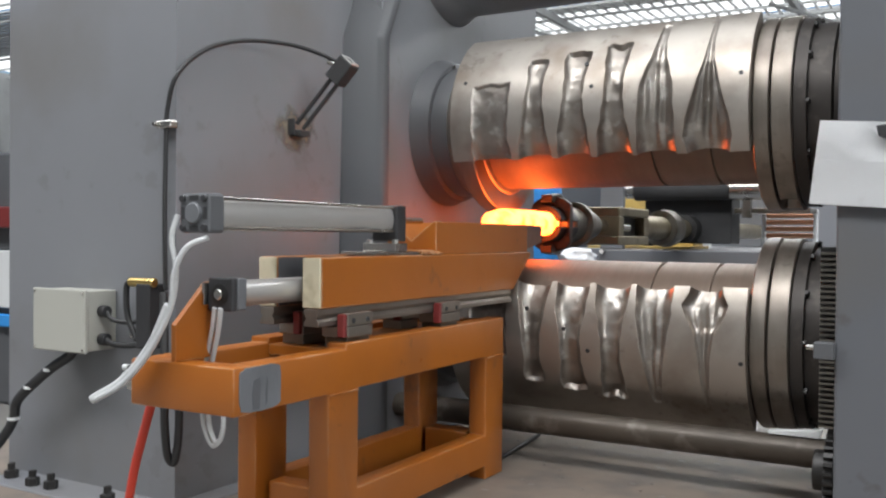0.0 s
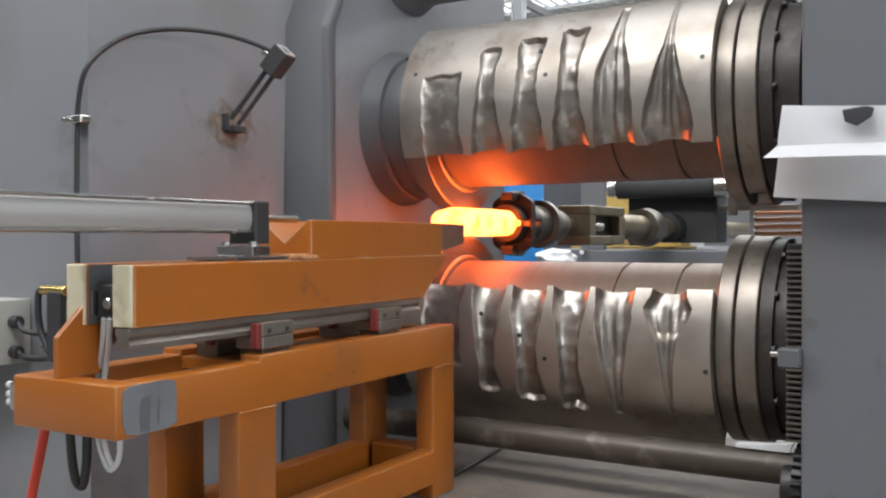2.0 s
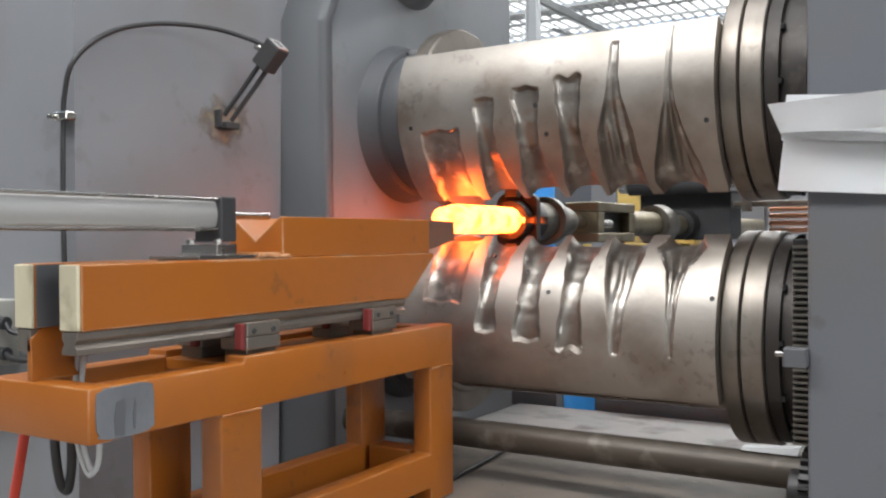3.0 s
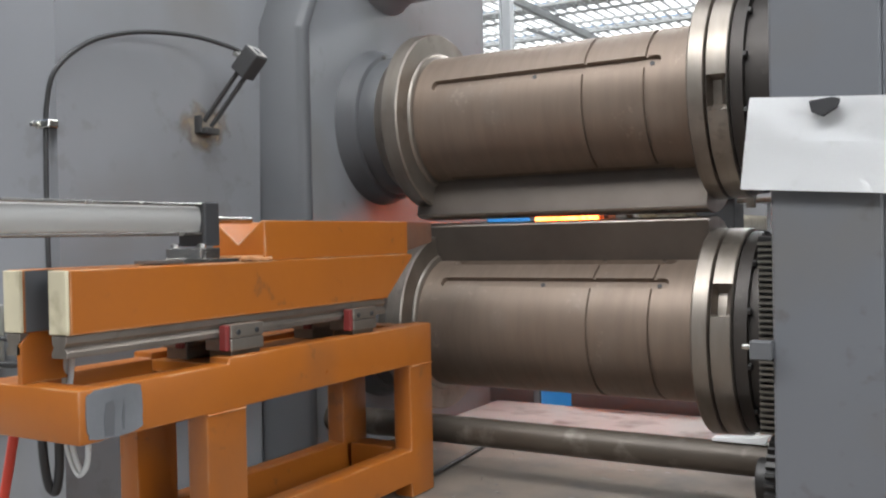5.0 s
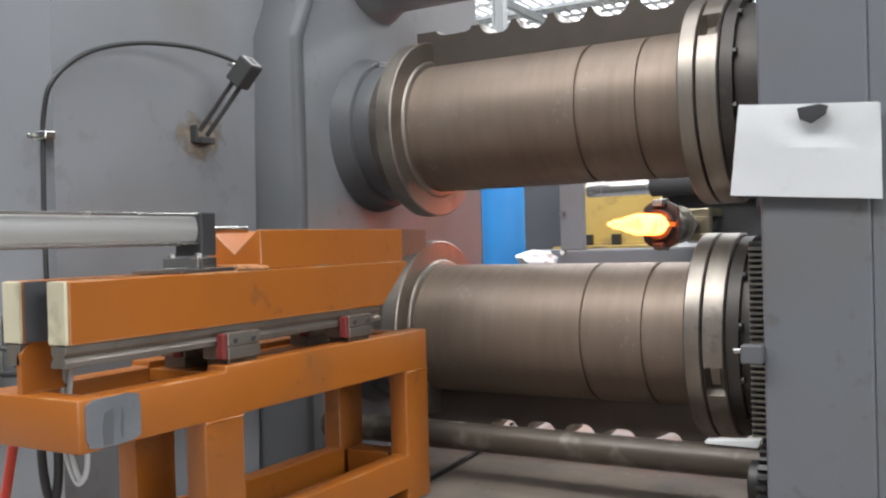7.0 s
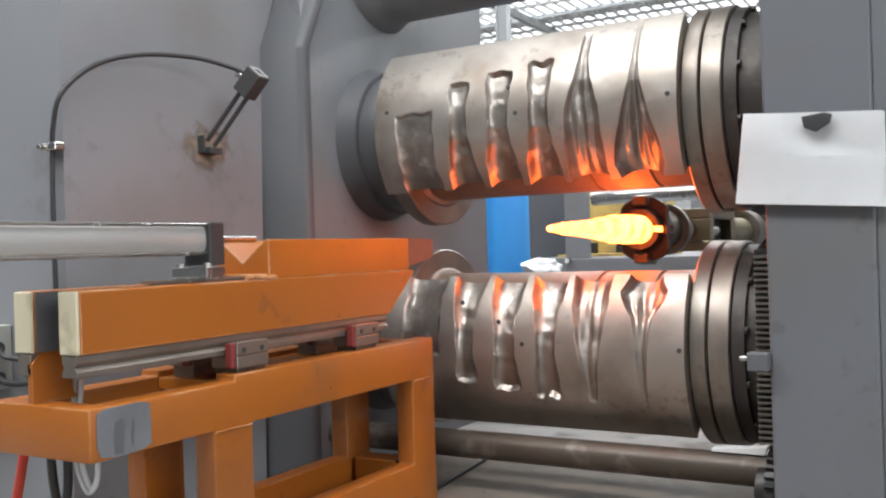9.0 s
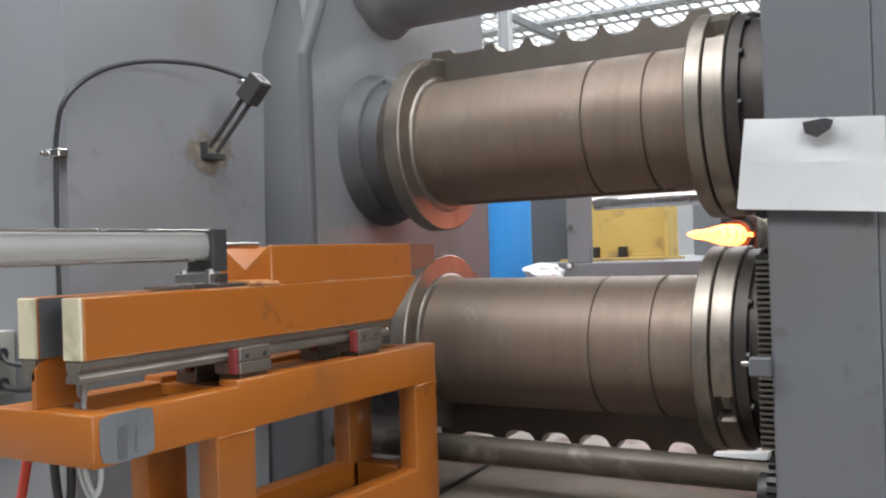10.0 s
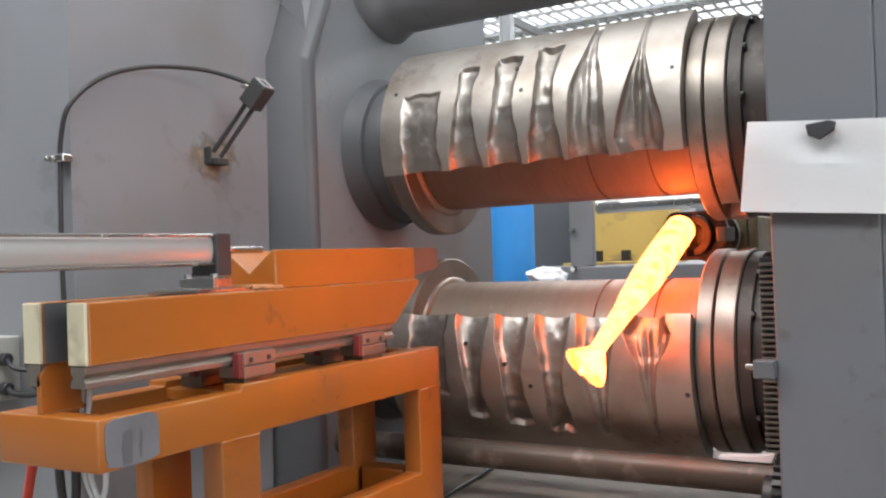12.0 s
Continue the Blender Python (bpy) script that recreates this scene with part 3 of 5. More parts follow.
def forging_roll(z, sign, lead, slots, label):
    """sign -1: upper roll, whose front goes down; +1: lower roll, whose front goes up."""
    roll = thing("forging_roll", label, "forging roll", "pair of forging rolls", at=(0, ROLL_Y, z))
    part("barrel", barrel_mesh(slots), BARREL, roll, "brown oxidised roll body with keyways", smooth=True)
    lf = lathe([(-0.335, 0.22), (-0.262, 0.25), (-0.262, RF - 0.004), (-0.258, RF), (-0.209, RF), (-0.205, RF - 0.004), (-0.2045, 0.222), (-0.199, 0.2195), (-0.196, RB + 0.012), (-0.194, RB - 0.002)], "x", 96)
    part("left_flange", lf, FLANGE, roll, "turned steel flange", smooth=True)
    rf1 = lathe([(0.663, RB - 0.003), (0.663, RF - 0.004), (0.667, RF), (0.704, RF), (0.7075, RF - 0.005), (0.7075, RB)], "x", 96)
    part("right_flange", rf1, FLANGE, roll, "turned steel flange", smooth=True)
    bm = bmesh.new()
    n = 180
    slots_at = (131, -72) if sign < 0 else (-115, 90)
    prof = [(0.711, RB), (0.711, RF - 0.006), (0.714, RF - 0.001), (0.7225, RF - 0.001), (0.7445, RF - 0.001), (0.762, RF - 0.001), (0.766, RF - 0.005), (0.766, RB)]
    rings = []
    for i, (x, r) in enumerate(prof):
        ring = []
        for k in range(n):
            a = 360 * k / n
            rr = r
            if i in (3, 4) and any(abs((a - at + 180) % 360 - 180) < 8 for at in slots_at):
                rr = r - 0.035
            ring.append(bm.verts.new((x, -rr * math.cos(radians(a)), rr * math.sin(radians(a)))))
        rings.append(ring)
    for p, q in zip(rings, rings[1:]):
        for k in range(n):
            bm.faces.new((p[k], p[(k + 1) % n], q[(k + 1) % n], q[k]))
    part("clamping_ring", bm, FLANGE, roll, "turned steel ring with a slot", smooth=True)
    hub = lathe([(0.764, 0.20), (0.768, 0.272), (0.80, 0.272), (0.802, 0.255), (0.86, 0.255), (0.865, 0.24), (0.928, 0.24)], "x", 72)
    part("end_hub", hub, HUB, roll, "dark greasy steel end hub", smooth=True)
    # black discs imitate the dark depth of bolt holes in the keyways
    for a in slots:
        for x in (0.20, 0.545):
            m = Matrix.Translation((x, -(RB - 0.0135) * math.cos(radians(a)), (RB - 0.0135) * math.sin(radians(a)))) @ Matrix.Rotation(-radians(a), 4, "X")
            socket = lathe([(-0.0015, 0.007), (0.002, 0.007)], "y", 12)
            bmesh.ops.transform(socket, matrix=m, verts=socket.verts[:])
            part("keyway_hole_disc", socket, BLACK, roll, "black disc for a bolt hole in the keyway")
    for k in range(12):
        a = 2 * math.pi * k / 12
        bolt = lathe([(0.800, 0.010), (0.808, 0.010), (0.810, 0.007)], "x", 6, (0, 0.264 * math.cos(a), 0.264 * math.sin(a)))
        part("bolt", bolt, DARK, roll)
    die = part("die_segment", die_mesh(sign, lead), DIE, roll, "worn die segment with six forging grooves", smooth=True)
    die.data.materials.append(DIE_END)
    die.data.materials.append(GROOVE)
    # solid black discs give the dark of holes that are not cut
    holes = [(-0.215, 46), (0.187, 52), (0.213, 38), (0.64, 39)] if sign < 0 else [(0.014, 16), (0.137, 26), (0.212, 37), (0.650, 38)]
    for x, s in holes:
        a = radians(lead - sign * s)
        m = Matrix.Translation((x, -(RD - 0.004) * math.cos(a), (RD - 0.004) * math.sin(a))) @ Matrix.Rotation(-a, 4, "X")
        hole = lathe([(-0.0050, 0.0066), (0.0, 0.0066)], "y", 12)
        bmesh.ops.transform(hole, matrix=m, verts=hole.verts[:])
        part("bolt_hole", hole, BLACK, die, "black disc for a bolt hole")
    return roll


UPPER_LEAD, LOWER_LEAD = -24.0, 27.0
upper_roll = forging_roll(ZU, -1, UPPER_LEAD, (66, 162), "upper forging roll with a bright worn die segment")
lower_roll = forging_roll(ZL, 1, LOWER_LEAD, (-65, -94), "lower forging roll with a bright worn die segment")


def pinion(z, r, n, label, mat):
    """Small drive gear beside the upright."""
    bm = bmesh.new()
    pts = []
    for k in range(n):
        for f, q in ((0.0, r - 0.012), (0.18, r), (0.48, r), (0.66, r - 0.012)):
            a = 2 * math.pi * (k + f) / n
            pts.append((q * math.cos(a) + 0.02, q * math.sin(a) + z))
    lo = [bm.verts.new((0.886, y, q)) for y, q in pts]
    hi = [bm.verts.new((0.908, y, q)) for y, q in pts]
    bm.faces.new(lo)
    bm.faces.new(hi[::-1])
    for i in range(len(pts)):
        j = (i + 1) % len(pts)
        bm.faces.new((lo[i], lo[j], hi[j], hi[i]))
    g = thing("gear", label, "gear", "drive gears")
    part("toothed_rim", bm, mat, g)
    part("hub", rod(0.855, 0.9105, 0.05, "x", (0, 0.02, z), 28), DARK, g, smooth=True)


pinion(0.520, 0.105, 30, "dark greasy toothed steel gear beside the upright", DARK)


def toothed_rack():
    """Upright row of teeth beside the post."""
    r = thing("toothed_rack", "greasy steel toothed rack beside the grey upright", "gear rack")
    part("back_strip", box((0.866, -0.005, 0.632), (0.9095, 0.03, 1.075), 0.002), DARK, r)
    first = None
    for k in range(33):
        z = 0.636 + 0.0132 * k
        if first is None:
            first = part("tooth", prism([(-0.0045, -0.0045), (-0.024, -0.0026), (-0.024, 0.0026), (-0.0045, 0.0045)], "x", 0.868, 0.908), GUNMETAL, r)
            first.location.z = z
        else:
            ob = new("tooth", first.data)
            ob.parent, ob.location.z = r, z


toothed_rack()

sensor = thing("sensor", "small grey proximity sensor block beside the gear", "sensor")
part("body", box((0.868, -0.125, 0.812), (0.913, -0.088, 0.852), 0.003), GREY_DARK, sensor)
part("tip", rod(0.850, 0.870, 0.006, "x", (0, -0.112, 0.838), 12), STEEL, sensor)

# ---------------------------------------------------------------- feeder table
TW = -0.277  # far side of the table


def feeder_table():
    t = thing("feeder_table", "orange painted welded steel feeder table with a grey primed patch", "table")
    zs = (0.402, 0.44, 0.527, 0.751, 0.842, 0.855)
    for x0, x1, leg in ((-0.055, 0.0, (-0.842, -0.732)), (TW, TW + 0.055, (-0.822, -0.712))):
        ys = (-1.083, leg[0], -0.779, leg[1], -0.109, 0.0)
        bm = bmesh.new()
        grid = {(y, z): bm.verts.new((x0, y, z)) for y in ys for z in zs}
        for ya, yb in zip(ys, ys[1:]):
            for za, zb in zip(zs, zs[1:]):
                ym, zm = (ya + yb) / 2, (za + zb) / 2
                rail = 0.751 < zm < 0.842 or (zm > 0.842 and ym > -0.779)
                post = zm < 0.751 and (leg[0] < ym < leg[1] or ym > -0.109)
                low = 0.44 < zm < 0.527 and ym > leg[0]
                if rail or post or low:
                    bm.faces.new((grid[ya, za], grid[yb, za], grid[yb, zb], grid[ya, zb]))
        loose = [v for v in bm.verts if not v.link_faces]
        bmesh.ops.delete(bm, geom=loose, context="VERTS")
        out = bmesh.ops.extrude_face_region(bm, geom=bm.faces[:])
        bmesh.ops.translate(bm, vec=(x1 - x0, 0, 0), verts=[v for v in out["geom"] if isinstance(v, bmesh.types.BMVert)])
        bmesh.ops.recalc_face_normals(bm, faces=bm.faces[:])
        bmesh.ops.dissolve_limit(bm, angle_limit=0.02, verts=bm.verts[:], edges=bm.edges[:])
        sharp = [e for e in bm.edges if len(e.link_faces) == 2 and e.calc_face_angle() > 0.5]
        bmesh.ops.bevel(bm, geom=sharp, offset=0.004, segments=2, profile=0.5, affect="EDGES")
        part("side_frame", bm, ORANGE, t, smooth=True)
    part("end_rail", box((TW, -1.134, 0.749), (0.0, -1.082, 0.8425), 0.005), ORANGE, t, smooth=True)
    part("end_rail", box((TW + 0.056, -0.05, 0.753), (-0.056, 0.0, 0.849), 0.003), ORANGE, t)
    part("deck", box((TW + 0.056, -0.78, 0.815), (-0.056, -0.052, 0.84), 0.002), ORANGE, t)
    patch = bmesh.new()
    rng = random.Random(8)
    edge = []
    for k in range(28):
        u = 2 * math.pi * k / 28
        cy, cz = math.cos(u), math.sin(u)
        edge.append((-1.060 + 0.060 * math.copysign(abs(cy) ** 0.42, cy) + rng.uniform(-0.003, 0.003), 0.7965 + 0.0435 * math.copysign(abs(cz) ** 0.35, cz) + rng.uniform(-0.0012, 0.0012)))
    a, b = [patch.verts.new((0.0022, y, z)) for y, z in edge], [patch.verts.new((-0.002, y, z)) for y, z in edge]
    patch.faces.new(a)
    for k in range(28):
        patch.faces.new((a[k], b[k], b[(k + 1) % 28], a[(k + 1) % 28]))
    primed = part("primed_patch", patch, PRIMER, t, "bare grey primed weld patch")
    for y0, y1, z0, z1 in ((-1.084, -1.062, 0.758, 0.818), (-1.046, -1.040, 0.764, 0.816)):
        mark = prism([(y0, z0), (y1 - 0.003, z0 - 0.002), (y1, z1 - 0.012), (y1 - 0.004, z1), (y0 + 0.003, z1 - 0.004), (y0 - 0.002, z1 - 0.03)], "x", 0.0023, 0.0029, 0.0)
        part("ground_mark", mark, GREY_DARK, primed, "dark ground weld mark")
    for y0, y1, z in ((-0.842, -0.735, 0.7485), (-0.106, -0.002, 0.7485)):
        bead = tube([(0.0015, y0 + (y1 - y0) * k / 8, z + rng.uniform(-0.001, 0.001)) for k in range(9)], 0.0022, 6, 3)
        part("weld_bead", bead, ORANGE, t)
    part("cross_rail", box((TW + 0.07, -0.1, 0.44), (-0.07, -0.03, 0.527), 0.004), ORANGE, t)
    part("cross_rail", box((TW + 0.07, -0.795, 0.44), (-0.07, -0.74, 0.527), 0.004), ORANGE, t)
    plate = prism([(-1.128, 0.842), (-1.02, 0.842), (-1.02, 0.985), (-1.030, 0.997), (-1.045, 0.995), (-1.128, 0.915)], "x", -0.170, -0.157, 0.002)
    part("cylinder_bracket", plate, ORANGE, t)
    return t


feeder_table()

for x in (-0.052, -0.177):
    for y in (-0.778, -0.36):
        c = thing("guide_carriage", "steel linear guide carriage with a red end seal on the table", "guide carriage", "guide carriages")
        part("block", box((x - 0.028, y + 0.014, 0.864), (x + 0.044, y + 0.112, 0.890), 0.003), FLANGE, c)
        part("end_seal", box((x + 0.0235, y, 0.866), (x + 0.043, y + 0.013, 0.918), 0.003), RED, c, "red end seal")
        part("base_pad", box((x - 0.024, y + 0.022, 0.8405), (x + 0.036, y + 0.108, 0.8635), 0.002), GUNMETAL, c)
        part("cheek", box((x + 0.024, y + 0.014, 0.8905), (x + 0.044, y + 0.112, 0.919), 0.003), FLANGE, c)
        for dy in (0.035, 0.09):
            part("screw", rod(x + 0.043, x + 0.0465, 0.006, "x", (0, y + dy, 0.902), 10, 0.001), BLACK, c)

lower_cyl = thing("air_cylinder", "short aluminium air cylinder between the feeder beams", "air cylinder", "air cylinders")
part("barrel", rod(-1.018, -0.62, 0.027, "y", (-0.1165, 0, 0.972), 32), ALU, lower_cyl, smooth=True)
part("end_cap", box((-0.1495, -1.050, 0.938), (-0.0835, -1.034, 1.006), 0.004), BLACK, lower_cyl, "black end cap")
part("cap_body", box((-0.1495, -1.0335, 0.939), (-0.0835, -1.006, 1.005), 0.004), PRIMER, lower_cyl, "grey cast cap body")
part("end_cap", box((-0.1495, -0.622, 0.938), (-0.0835, -0.58, 1.006), 0.005), BLACK, lower_cyl, "black end cap")
part("port", rod(-1.058, -1.049, 0.011, "y", (-0.1165, 0, 0.972), 14), STEEL, lower_cyl)
# dark disc laid on the cap, its colour imitating a shaded recess
part("cap_recess", rod(-1.0515, -1.0495, 0.022, "y", (-0.1165, 0, 0.972), 24, 0.0005), DARK, lower_cyl)
part("mount", box((-0.1565, -1.060, 0.95), (-0.150, -1.02, 0.995), 0.001), STEEL, lower_cyl)


# the sliding carriage, drawn in its rear position
def sliding_feeder():
    f = thing("sliding_feeder", "orange painted twin beam feeder slide with cream end caps", "feeder slide")
    for x0, x1 in ((-0.079, -0.030), (-0.203, -0.154)):
        beam = prism([(-1.122, 0.932), (-0.165, 0.932), (-0.040, 1.036), (-0.045, 1.044), (-1.122, 1.044)], "x", x0, x1, 0.003)
        part("beam", beam, ORANGE, f)
        part("end_cap", box((x0 + 0.001, -1.1295, 0.933), (x1 - 0.001, -1.1225, 1.043), 0.002), CREAM, f, "cream coloured end cap")
        xm = (x0 + x1) / 2
        rail = prism([(xm - 0.02, 0.893), (xm + 0.02, 0.893), (xm + 0.02, 0.903), (xm + 0.012, 0.911), (xm + 0.019, 0.919), (xm + 0.019, 0.9315),
                      (xm - 0.019, 0.9315), (xm - 0.019, 0.919), (xm - 0.012, 0.911), (xm - 0.02, 0.903)], "y", -1.128, -0.17, 0.001)
        # thin dark sheets on the inner sides imitate the shade between the beams
        xi = (x0 - 0.0025, x0 - 0.0005) if x1 > -0.1 else (x1 + 0.0005, x1 + 0.0025)
        part("gap_shade", box((xi[0], -1.12, 0.934), (xi[1], -0.2, 1.042)), GREY_DARK, f, "dark sheet added for the shade between the beams")
        part("guide_rail", rail, FLANGE, f, "bright steel guide rail")
    part("tie_plate", box((-0.151, -0.50, 0.936), (-0.082, -0.25, 1.03), 0.001), GREY_DARK, f)
    # trough block that carries the billet
    trough = prism([(-0.19, 1.0445), (-0.036, 1.0445), (-0.036, 1.131), (-0.046, 1.131), (-0.113, 1.078), (-0.180, 1.131), (-0.19, 1.131)], "y", -0.625, -0.055, 0.002)
    part("trough_block", trough, ORANGE, f)
    part("trough_foot", box((-0.18, -0.705, 1.0445), (-0.040, -0.626, 1.056), 0.003), ORANGE, f)
    rngw = random.Random(21)
    weld = tube([(-0.033 + rngw.uniform(-0.002, 0.002), -0.705 + 0.012 * k, 1.046 + rngw.uniform(0, 0.007)) for k in range(9)], 0.0055, 8, 3)
    part("weld_bead", weld, ORANGE, f, smooth=True)
    nose = bmesh.new()
    a = [(-0.185, -0.054, 1.052), (-0.041, -0.054, 1.052), (-0.041, -0.054, 1.131), (-0.185, -0.054, 1.131)]
    b = [(-0.165, 0.112, 1.075), (-0.061, 0.112, 1.075), (-0.061, 0.112, 1.129), (-0.165, 0.112, 1.129)]
    va, vb = [nose.verts.new(p) for p in a], [nose.verts.new(p) for p in b]
    for i in range(4):
        nose.faces.new((va[i], va[(i + 1) % 4], vb[(i + 1) % 4], vb[i]))
    nose.faces.new(va[::-1])
    nose.faces.new(vb)
    part("nose", nose, NOSE, f, "heat darkened brown nose of the trough")
    # air cylinder on top
    c = (-0.100, 0, 1.133)
    body = bmesh.new()
    ring = []
    for k in range(48):
        a = 2 * math.pi * k / 48
        r = 0.0285 / max(abs(math.cos(a)), abs(math.sin(a))) ** 0.45
        ring.append((c[0] + r * math.cos(a), c[2] + r * math.sin(a)))
    lo, hi = [body.verts.new((p[0], -1.386, p[1])) for p in ring], [body.verts.new((p[0], -0.775, p[1])) for p in ring]
    for k in range(48):
        body.faces.new((lo[k], lo[(k + 1) % 48], hi[(k + 1) % 48], hi[k]))
    body.faces.new(lo)
    body.faces.new(hi[::-1])
    part("cylinder_body", body, ALU, f, "silver aluminium air cylinder", smooth=True)
    for dx in (-0.029, 0.029):
        for dz in (-0.029, 0.029):
            part("tie_rod", rod(-1.386, -0.775, 0.004, "y", (c[0] + dx, 0, c[2] + dz), 10, 0.0005), STEEL, f)
    cap = part("cylinder_cap", box((c[0] - 0.038, -1.43, c[2] - 0.038), (c[0] + 0.038, -1.385, c[2] + 0.038), 0.006), GREY_DARK, f, "dark grey cast end cap")
    part("cap_boss", rod(-1.436, -1.428, 0.02, "y", c, 24), PRIMER, cap)
    # pockets are black plates on the face, coloured like shaded hollows
    for a in (0, 90, 180, 270):
        m = Matrix.Translation(c) @ Matrix.Rotation(radians(a), 4, "Y")
        part("cap_pocket", box((-0.012, -1.4305, 0.024), (0.012, -1.4285, 0.034), 0.0005, m), BLACK, cap)
    for dx in (-0.028, 0.028):
        for dz in (-0.028, 0.028):
            part("cap_bolt", rod(-1.435, -1.428, 0.007, "y", (c[0] + dx, 0, c[2] + dz), 12, 0.001), BLACK, cap)
    part("cylinder_cap", box((c[0] - 0.038, -0.776, c[2] - 0.055), (c[0] + 0.038, -0.732, c[2] + 0.036), 0.004), BLACK, f, "black cast end cap")
    part("piston_rod", lathe([(-0.737, 0.009), (-0.72, 0.011), (-0.69, 0.008), (-0.60, 0.008)], "y", 20, c), STEEL, f, smooth=True)
    part("mount_bracket", box((-0.15, -0.80, 1.053), (-0.05, -0.745, 1.075), 0.002), STEEL, f)
    part("mount_plate", box((-0.175, -0.86, 1.0445), (-0.035, -0.70, 1.0525), 0.001), STEEL, f)
    for dx in (-0.062, -0.138):
        part("bolt", lathe([(1.0745, 0.009), (1.082, 0.009), (1.084, 0.006)], "z", 6, (dx, -0.785, 0)), STEEL, f)
    return f


NOSE = material("scorched_brown_steel", (0.24, 0.115, 0.07), 0.5, 0.3, color2=(0.15, 0.09, 0.065), scale=14, bump=0.15)
feeder = sliding_feeder()


# ---------------------------------------------------------------- manipulator and billet
def manipulator():
    m = thing("manipulator", "greasy steel forging manipulator with a round gripper head", "manipulator")
    for s in (-1, 1):
        pts = []
        for k in range(13):
            a = math.pi * (0.06 + 0.88 * k / 12)
            pts.append((0.064 * math.cos(a), s * 0.064 * math.sin(a)))
        for k in range(13):
            a = math.pi * (0.94 - 0.88 * k / 12)
            pts.append((0.0440 * math.cos(a), s * 0.0440 * math.sin(a)))
        part("jaw", prism(pts, "y", -0.090, 0.075, 0.002), HUB, m, "greasy gripper jaw")
    plate = lathe([(-0.040, 0.064), (-0.040, 0.098), (-0.037, 0.102), (-0.014, 0.102), (-0.011, 0.098), (-0.011, 0.064)], "y", 56, closed=True)
    for v in plate.verts:  # flattened on two sides
        v.co.x = max(-0.074, min(0.074, v.co.x))
    disc = part("disc", plate, HUB, m, "gripper disc with black studs for its holes", smooth=True)
    # black studs stand in for the dark holes in the disc
    for k in (1, 2, 3, 4, 6, 7, 8, 9):
        a = 2 * math.pi * k / 10 + (0.0 if k % 5 else 0.3)
        if abs(0.083 * math.cos(a)) < 0.062:
            part("bolt", rod(-0.0425, -0.036, 0.010, "y", (0.083 * math.cos(a), 0, 0.083 * math.sin(a)), 12, 0.001), BLACK, disc)
    for s in (-1, 1):
        claw = prism([(-0.085, s * 0.078), (-0.078, s * 0.104), (-0.0, s * 0.112), (0.03, s * 0.098), (0.03, s * 0.080), (-0.045, s * 0.088), (-0.06, s * 0.072)], "x", -0.022, 0.022, 0.002)
        part("claw", claw, GUNMETAL, m, "bent steel claw")
    part("head", lathe([(0.06, 0.045), (0.07, 0.062), (0.16, 0.066), (0.163, 0.080), (0.167, 0.086), (0.195, 0.086), (0.199, 0.080), (0.203, 0.060), (0.33, 0.055), (0.37, 0.045), (0.39, 0.03)], "y", 48), GUNMETAL, m, smooth=True)
    part("neck_rod", rod(0.38, 0.56, 0.026, "y", (0, 0, 0), 24), STEEL, m, smooth=True)
    fork = bmesh.new()
    for z0, z1 in ((-0.078, -0.040), (0.040, 0.078)):
        add_box(fork, (-0.07, 0.50, z0), (0.07, 0.90, z1), 0.006)
    add_box(fork, (-0.07, 0.50, -0.0395), (0.07, 0.56, 0.0395), 0.003)
    add_box(fork, (-0.07, 0.83, -0.0395), (0.07, 0.90, 0.0395), 0.003)
    part("fork", fork, OLIVE, m, "slotted oily steel fork")
    part("web", box((-0.03, 0.561, -0.0395), (0.03, 0.829, 0.0395), 0.001), DARK, m)
    part("link_rod", rod(0.565, 0.66, 0.018, "y", (0.050, 0, -0.005), 18), STEEL, m, smooth=True)
    part("shaft", rod(0.90, 1.34, 0.056, "y", (0, 0, 0), 40), OLIVE, m, smooth=True)
    part("collar", lathe([(1.30, 0.06), (1.302, 0.086), (1.40, 0.092), (1.47, 0.082), (1.52, 0.06)], "y", 48), GUNMETAL, m, smooth=True)
    part("rear_shaft", rod(1.51, 3.6, 0.050, "y", (0, 0, 0), 32), OLIVE, m, smooth=True)
    part("coupling", lathe([(1.70, 0.05), (1.705, 0.075), (1.86, 0.075), (1.87, 0.05)], "y", 32), DARK, m, smooth=True)
    part("clamp_ring", lathe([(2.05, 0.05), (2.052, 0.066), (2.11, 0.066), (2.112, 0.05)], "y", 32), COPPER, m, "copper coloured ring", smooth=True)
    return m


grip = manipulator()


